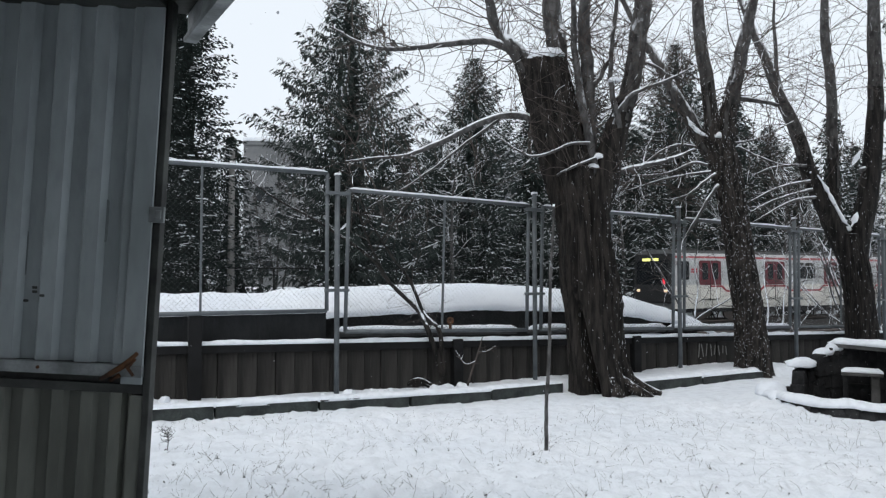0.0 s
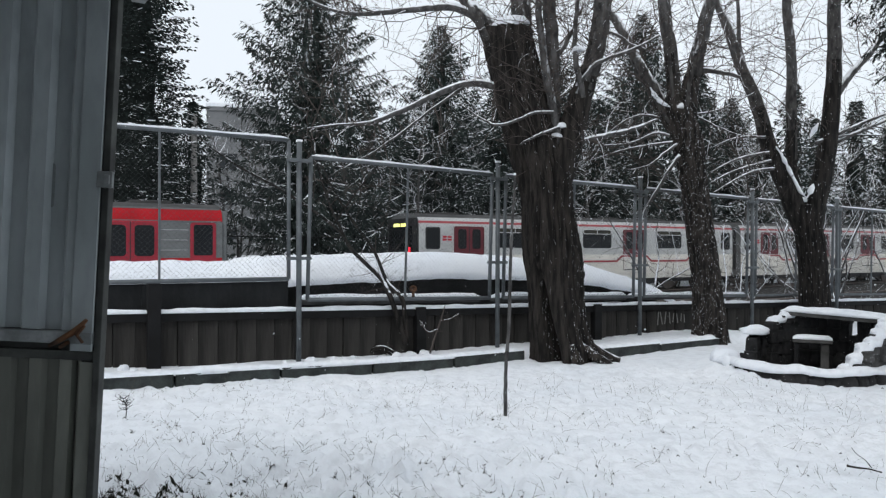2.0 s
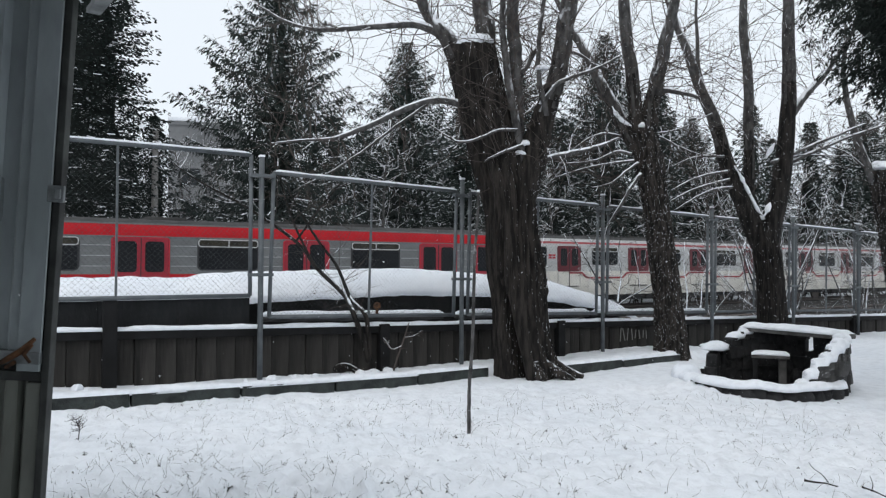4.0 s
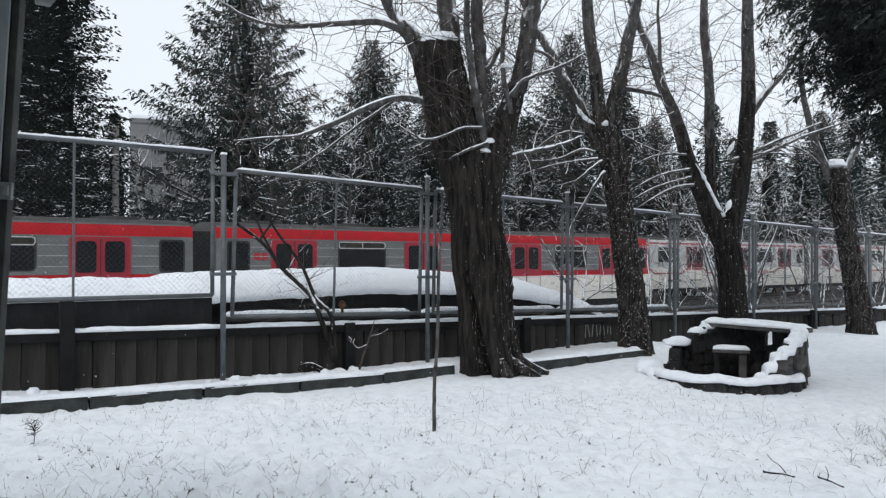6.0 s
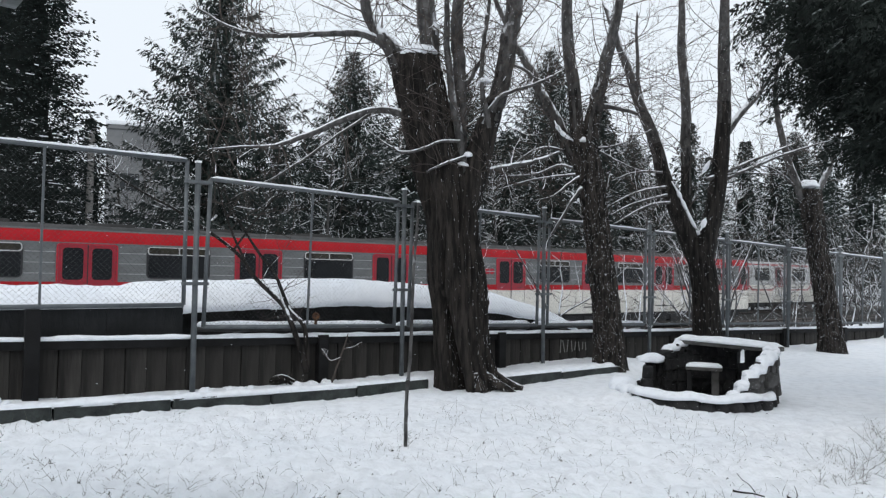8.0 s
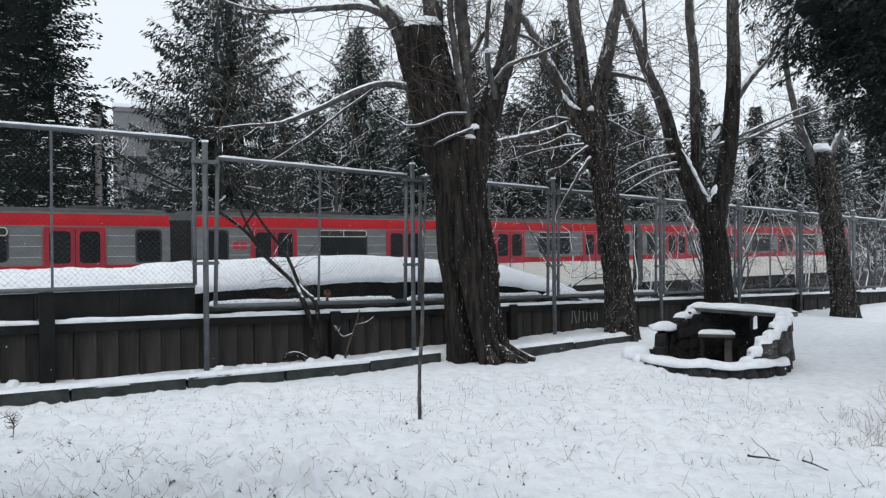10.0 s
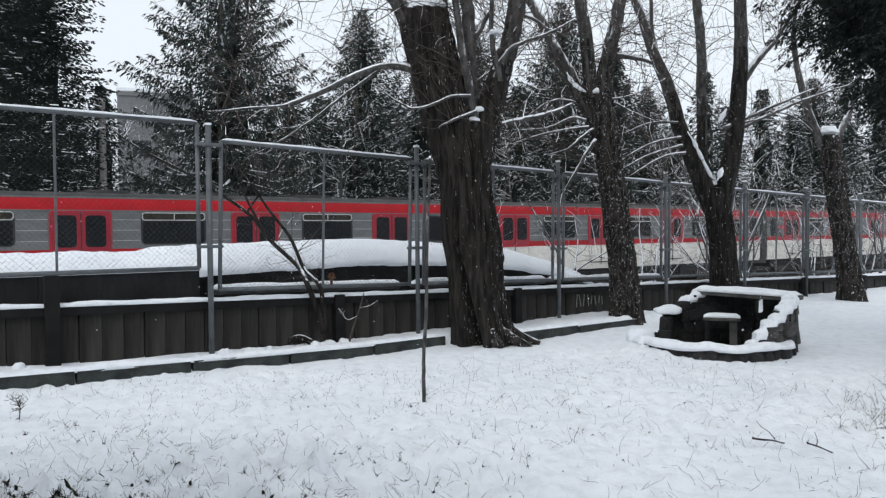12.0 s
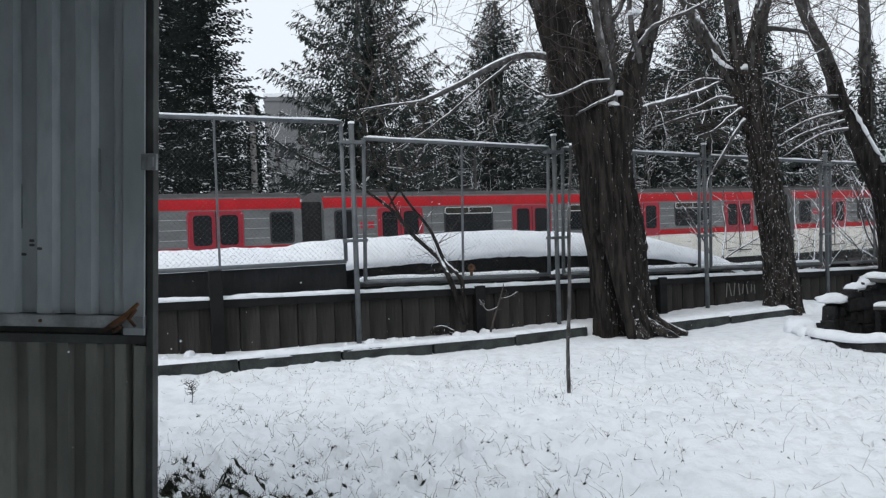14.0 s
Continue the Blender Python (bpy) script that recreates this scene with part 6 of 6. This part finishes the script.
def fallen_twigs():
    for x, y, r, pts in ((3.08, 5.16, 0.010, [(0, 0, 0.03), (0.06, -0.05, 0.028), (0.11, -0.08, 0.03), (0.17, -0.14, 0.02)]), (3.22, 5.09, 0.0035, [(0.0, 0, 0.03), (-0.05, 0, 0.09), (-0.11, 0, 0.13), (-0.15, 0, 0.18)]),
                         (3.40, 4.97, 0.009, [(0, 0, 0.03), (0.02, -0.09, 0.03), (0.04, -0.22, 0.02)]), (3.41, 4.89, 0.0035, [(0, 0, 0.02), (0.012, 0, 0.07), (-0.01, 0, 0.13)])):
        twig = thing("fallen_twig", pose(x, y, 0), "dark broken twig lying on the snow", "twig", "fallen twigs")
        soup = Soup()
        line = smooth_line(pts, 9)
        soup.tube(line, [r * (1.1 - 0.07 * k) for k in range(9)], 7)
        part("stem", soup.mesh("stem", BARK), None, twig)
    weed = thing("weed", pose(-2.70, 6.75, ground_height(-2.70, 6.75)), "dead brown weed head in the snow", "weed")
    rng = random.Random(8)
    soup = Soup()
    soup.tube([(0, 0, -0.02), (0.01, 0, 0.1), (-0.02, 0, 0.17)], 0.004, 5)
    twigs(soup, rng, [(0.01, 0, 0.08), (-0.01, 0, 0.13), (-0.02, 0, 0.18)], 20, 0.12, 0.005, 0.9, 0, 1, 0.0)
    part("stem", soup.mesh("stem", BARK, False), None, weed)
    for x, y, h in ((4.45, 5.55, 0.24), (4.6, 5.75, 0.26), (4.3, 5.4, 0.2), (4.7, 5.5, 0.26), (4.0, 5.3, 0.16), (4.9, 6.0, 0.28), (5.2, 6.3, 0.3), (5.5, 6.6, 0.3), (5.8, 6.9, 0.3), (5.0, 5.7, 0.3), (4.5, 6.1, 0.22), (5.4, 6.1, 0.32), (4.8, 5.3, 0.3), (5.1, 5.3, 0.3)):
        bush = thing("dry_weed", pose(x, y, ground_height(x, y) - 0.01), "dry branching weed stalks in the snow", "weed", "dry weeds")
        soup = Soup()
        for _ in range(6):
            pts = wander(rng, (rng.uniform(-0.1, 0.1), rng.uniform(-0.1, 0.1), 0), (rng.gauss(0, 0.6), rng.gauss(0, 0.6), 0.8), h * 0.75, 5, 0.25, 0)
            soup.tube(pts, [0.002, 0.002, 0.0018, 0.0015, 0.0012, 0.0008], 3)
            twigs(soup, rng, pts, 4, h * 0.4, 0.0012, 0.8, 0.2, 1, 0.2)
        tagged(part("stalk", soup.mesh("stalk", GRASS, False), None, bush), kind="stuff")


fallen_twigs()


def lawn_grass():
    rng = random.Random(12)
    soup = Soup()
    clumps = [(rng.uniform(-3.2, 4.5), rng.uniform(2.6, 8.6)) for _ in range(1000)] + [(rng.gauss(-1.2, 1.0), rng.gauss(4.2, 0.8)) for _ in range(420)] + [(rng.gauss(-1.1, 0.35), rng.gauss(3.2, 0.3)) for _ in range(90)]
    for x, y in clumps:
        near_shed = y < 3.9 and x < -0.4
        for _ in range(rng.randint(1, 5) + (5 if near_shed else 0)):
            px, py = x + rng.gauss(0, 0.07), y + rng.gauss(0, 0.07)
            l = rng.choice((0.03, 0.05, 0.07, 0.10, 0.17)) * rng.uniform(0.7, 1.2)
            if (Vector((px, py, 0)) - FENCE_A).dot(FENCE_N) > -0.6:
                continue
            pts = wander(rng, (px, py, ground_height(px, py) - 0.01), (rng.gauss(0, 0.8), rng.gauss(0, 0.8), 1.0), l, 4, 0.4, -0.2)
            soup.tube(pts, [0.0014, 0.0014, 0.0012, 0.0009, 0.0005], 3, False)
    ob = new("grass", soup.mesh("grass", GRASS, False))
    tagged(ob, "sparse dry grass blades poking through the snow", "grass", kind="stuff")
    clods = Soup()
    for _ in range(420):
        x, y = (rng.gauss(-1.2, 0.8), rng.gauss(3.8, 0.7)) if rng.random() < 0.5 else (rng.uniform(-3, 5.5), rng.uniform(3, 8.5))
        if (Vector((x, y, 0)) - FENCE_A).dot(FENCE_N) > -0.6:
            continue
        l = rng.choice((0.005, 0.007, 0.010, 0.014))
        a = rng.uniform(0, 3.14)
        z = ground_height(x, y)
        clods.tube([(x - l * math.cos(a), y - l * math.sin(a), z), (x, y, z + 0.012), (x + l * math.cos(a), y + l * math.sin(a), z)], [0.002, 0.3 * l + 0.001, 0.0015], 4)
    ob = new("litter", clods.mesh("litter", LITTER, False))
    tagged(ob, "dark leaf litter and clods in the snow", "litter", kind="stuff")


lawn_grass()


def bare_turf():
    """Patches of dark turf where the snow is thin beside the shed, and dark specks in place of shaded hollows."""
    rng = random.Random(21)
    soup = Soup()
    for k in range(430):
        if k < 230:
            x, y, r = rng.gauss(-1.85, 0.32), rng.gauss(4.5, 0.26), rng.uniform(0.009, 0.028)
        elif k < 340:
            x, y, r = rng.gauss(-1.3, 0.6), rng.gauss(4.5, 0.5), rng.uniform(0.006, 0.018)
        else:
            # small specks across the lawn, dark in place of shaded hollows
            x, y, r = rng.gauss(-0.5, 1.0), rng.gauss(5.0, 0.9), rng.uniform(0.004, 0.011)
        if (Vector((x, y, 0)) - FENCE_A).dot(FENCE_N) > -0.9 or y < 3.5:
            continue
        z = ground_height(x, y)
        i, n = len(soup.v), 9
        for j in range(n):
            a = 2 * math.pi * j / n
            q = r * rng.uniform(0.6, 1.3)
            px, py = x + 1.5 * q * math.cos(a), y + 0.8 * q * math.sin(a)
            soup.v.append(Vector((px, py, ground_height(px, py) - 0.004)))
        soup.v.append(Vector((x, y, z + rng.uniform(0.006, 0.014))))
        soup.f += [(i + j, i + (j + 1) % n, i + n) for j in range(n)]
        for _ in range(int(r * 480)):
            px, py = x + rng.gauss(0, r), y + rng.gauss(0, r)
            pts = wander(rng, (px, py, ground_height(px, py) - 0.005), (rng.gauss(0, 0.7), rng.gauss(0, 0.7), 1.0), rng.uniform(0.03, 0.07), 3, 0.35, -0.2)
            soup.tube(pts, [0.0018, 0.0016, 0.0012, 0.0006], 3, False)
    ob = new("turf", soup.mesh("turf", TURF, False))
    tagged(ob, "dark wet turf showing through thin snow, with dark specks for hollows", "turf", kind="stuff")


bare_turf()


# ---- faded strokes on the wall ----
def wall_scrawl():
    scrawl = thing("graffiti", fence_pose(6.55, 0.092, 0.26), "faded white paint strokes on the wall", "graffiti")
    for x, z, length, lean in ((0.02, 0.12, 0.24, 84), (0.10, 0.12, 0.23, 104), (0.20, 0.12, 0.22, 82), (0.31, 0.11, 0.20, 97), (0.40, 0.11, 0.16, 80), (0.50, 0.10, 0.17, 100), (0.60, 0.11, 0.14, 86), (0.68, 0.09, 0.15, 95)):
        bm = bmesh.new()
        plate(bm, 0, 0, length, 0.02, 0.006, 0, 0.004)
        part("stroke", bm, PAINT_WHITE, scrawl).matrix_local = pose(x, 0, z, 0, -lean, 0)


wall_scrawl()


# ---- beyond the tracks ----
def far_side():
    p0 = Vector((0, 37.0, 0))
    fence = thing("far_fence", pose(0, 0, 0), "low dark steel fence beyond the tracks", "fence", kind="structure")
    post = Soup()
    post.tube([(0, 0, -1.2), (0, 0, 2.1)], 0.04, 6)
    pm = post.mesh("far_post", BLACK_STEEL)
    for k in range(-14, 30):
        p = p0 + TRACK_DIR * (3.0 * k)
        part("far_post", pm, None, fence).location = (p.x, p.y, 0)
    for z in (2.05, 0.9):
        soup = Soup()
        a, b = p0 - TRACK_DIR * 42, p0 + TRACK_DIR * 88
        soup.tube([(a.x, a.y, z), (b.x, b.y, z)], 0.03, 6)
        part("far_rail", soup.mesh("far_rail", BLACK_STEEL), None, fence)
    pole = thing("lamp_pole", pose(-9.82, 32.6, -0.5), "slim grey concrete pole beyond the tracks", "pole")
    soup = Soup()
    soup.tube([(0, 0, 0), (0, 0, 7.9)], [0.17, 0.12], 12)
    part("shaft", soup.mesh("shaft", POLE_MAT), None, pole)
    for x, y, turn, length, height in ((-17.6, 62.0, 8, 6.0, 13.3), (2.5, 80.0, 8, 9, 15.5)):
        house = thing("apartment_building", pose(x, y, 0, 0, 0, turn), "grey rendered apartment building with snow on its roof", "building", "far buildings")
        part("wall", box(bmesh.new(), 0, 0, -2, length, 9, height, 0.05), FACADE, house)
        part("roof", box(bmesh.new(), -0.05, -0.05, height, length + 0.05, 9.05, height + 0.35, 0.08), SNOW, house, "flat roof under snow")
        part("cornice", box(bmesh.new(), -0.05, -0.12, height - 0.35, length + 0.05, -0.002, height - 0.02, 0.03), FACADE, house)
        pane = mesh_of(box(bmesh.new(), -0.7, -0.05, 0, 0.7, 0.1, 1.4, 0.03), "window", PANE)
        for row in range(int((height - 2.6) / 2.9)):
            for col in range(int(length / 3.2)):
                part("window", pane, None, house).location = (1.8 + 3.2 * col, 0, 2.2 + 2.9 * row)
    rng = random.Random(55)
    # bare trees far behind
    for k in range(12):
        a = radians(-22 + 6.0 * k + rng.uniform(-2, 2))
        d = max(rng.uniform(40, 48), 36.0 / (math.cos(a) - 0.53 * math.sin(a)))
        tree = thing("bare_tree", pose(d * math.sin(a), d * math.cos(a), 0.5), "slender bare tree lined with snow beyond the tracks", "tree", "far bare trees")
        soup = Soup()
        line = wander(rng, (0, 0, 0), (rng.gauss(0, 0.06), 0, 1), rng.uniform(6, 9), 6, 0.06, 0.1)
        soup.tube(line, [0.13, 0.11, 0.09, 0.07, 0.05, 0.03, 0.015], 7)
        part("trunk", soup.mesh("trunk", LIMB), None, tree)
        fine = Soup()
        twigs(fine, rng, line, 34, 2.6, 0.028, 0.75, 0.25, 2, 0.2)
        tagged(part("twig_spray", fine.mesh("twig_spray", TWIG_SNOWY, False), None, tree), kind="stuff")


far_side()


def far_brush():
    """Low dark undergrowth between the far track and the conifers."""
    rng = random.Random(66)
    soup = Soup()
    for _ in range(130):
        s = rng.uniform(-25, 95)
        p = NEAR_TRACK + TRACK_DIR * s + TRACK_N * rng.uniform(9.6, 12.0)
        if -10.5 < p.x < -7.0:
            continue
        p.z = ground_height(p.x, p.y) - 0.1
        for _ in range(4):
            pts = wander(rng, p + Vector((rng.gauss(0, 0.4), rng.gauss(0, 0.2), 0)), (rng.gauss(0, 0.4), rng.gauss(0, 0.3), 1.0), rng.uniform(1.0, 2.6), 4, 0.3, 0)
            soup.tube(pts, [0.05, 0.045, 0.04, 0.03, 0.015], 3, False)
            twigs(soup, rng, pts, 7, 1.1, 0.03, 0.8, 0.1, 0, 0.1)
    ob = new("undergrowth", soup.mesh("undergrowth", BRUSH, False))
    tagged(ob, "dark tangled undergrowth flecked with snow beyond the tracks", "undergrowth", kind="stuff")


far_brush()


def snowfall():
    rng = random.Random(90)
    v, f = [], []
    for _ in range(4200):
        p = Vector((rng.uniform(-6, 11), rng.uniform(1.8, 13), rng.uniform(0, 24)))
        r = rng.uniform(0.0025, 0.0055)
        i = len(v)
        v += [p + Vector((r, 0, 0)), p + Vector((-r, 0, 0)), p + Vector((0, r, 0)), p + Vector((0, -r, 0)), p + Vector((0, 0, r)), p + Vector((0, 0, -r))]
        f += [(i, i + 2, i + 4), (i + 2, i + 1, i + 4), (i + 1, i + 3, i + 4), (i + 3, i, i + 4), (i + 2, i, i + 5), (i + 1, i + 2, i + 5), (i + 3, i + 1, i + 5), (i, i + 3, i + 5)]
    ob = new("snowflakes", raw("snowflakes", v, f, SNOW))
    return tagged(ob, "small white snowflakes drifting down", "snowfall", kind="stuff")


FLAKES = snowfall()


# ---- what moves ----
def motions():
    ride = [(0, -17.9), (0.5, -15.25), (1, -12.55), (1.5, -9.80), (2, -7.02), (2.5, -4.20), (3, -1.49), (3.5, 1.21), (4, 3.87), (5, 9.06), (6, 14.18), (6.5, 16.70),
            (7, 19.20), (7.5, 21.70), (8, 24.13), (9, 29.02), (10, 33.87), (10.5, 36.26), (11, 38.68), (11.5, 41.08), (12, 43.46), (12.5, 45.88), (13, 48.30), (13.5, 50.74), (14, 53.21)]
    rows = []
    for t, s in ride:
        p = NEAR_TRACK + TRACK_DIR * s
        rows.append((t, pose(p.x, p.y, RAIL_Z, 0, 0, TRACK_TURN)))
    walk(RED_TRAIN, rows)
    rows = []
    for t in range(0, 15):
        p = FAR_TRACK + TRACK_DIR * (11.55 - 6.1 * t)
        rows.append((t, pose(p.x, p.y, RAIL_Z + 0.2, 0, 0, TRACK_TURN)))
    walk(GREY_TRAIN, rows)
    walk(FLAKES, [(t, pose(0.12 * t - 0.8, 0, -1.2 * t)) for t in (0, 7, 14)])


motions()
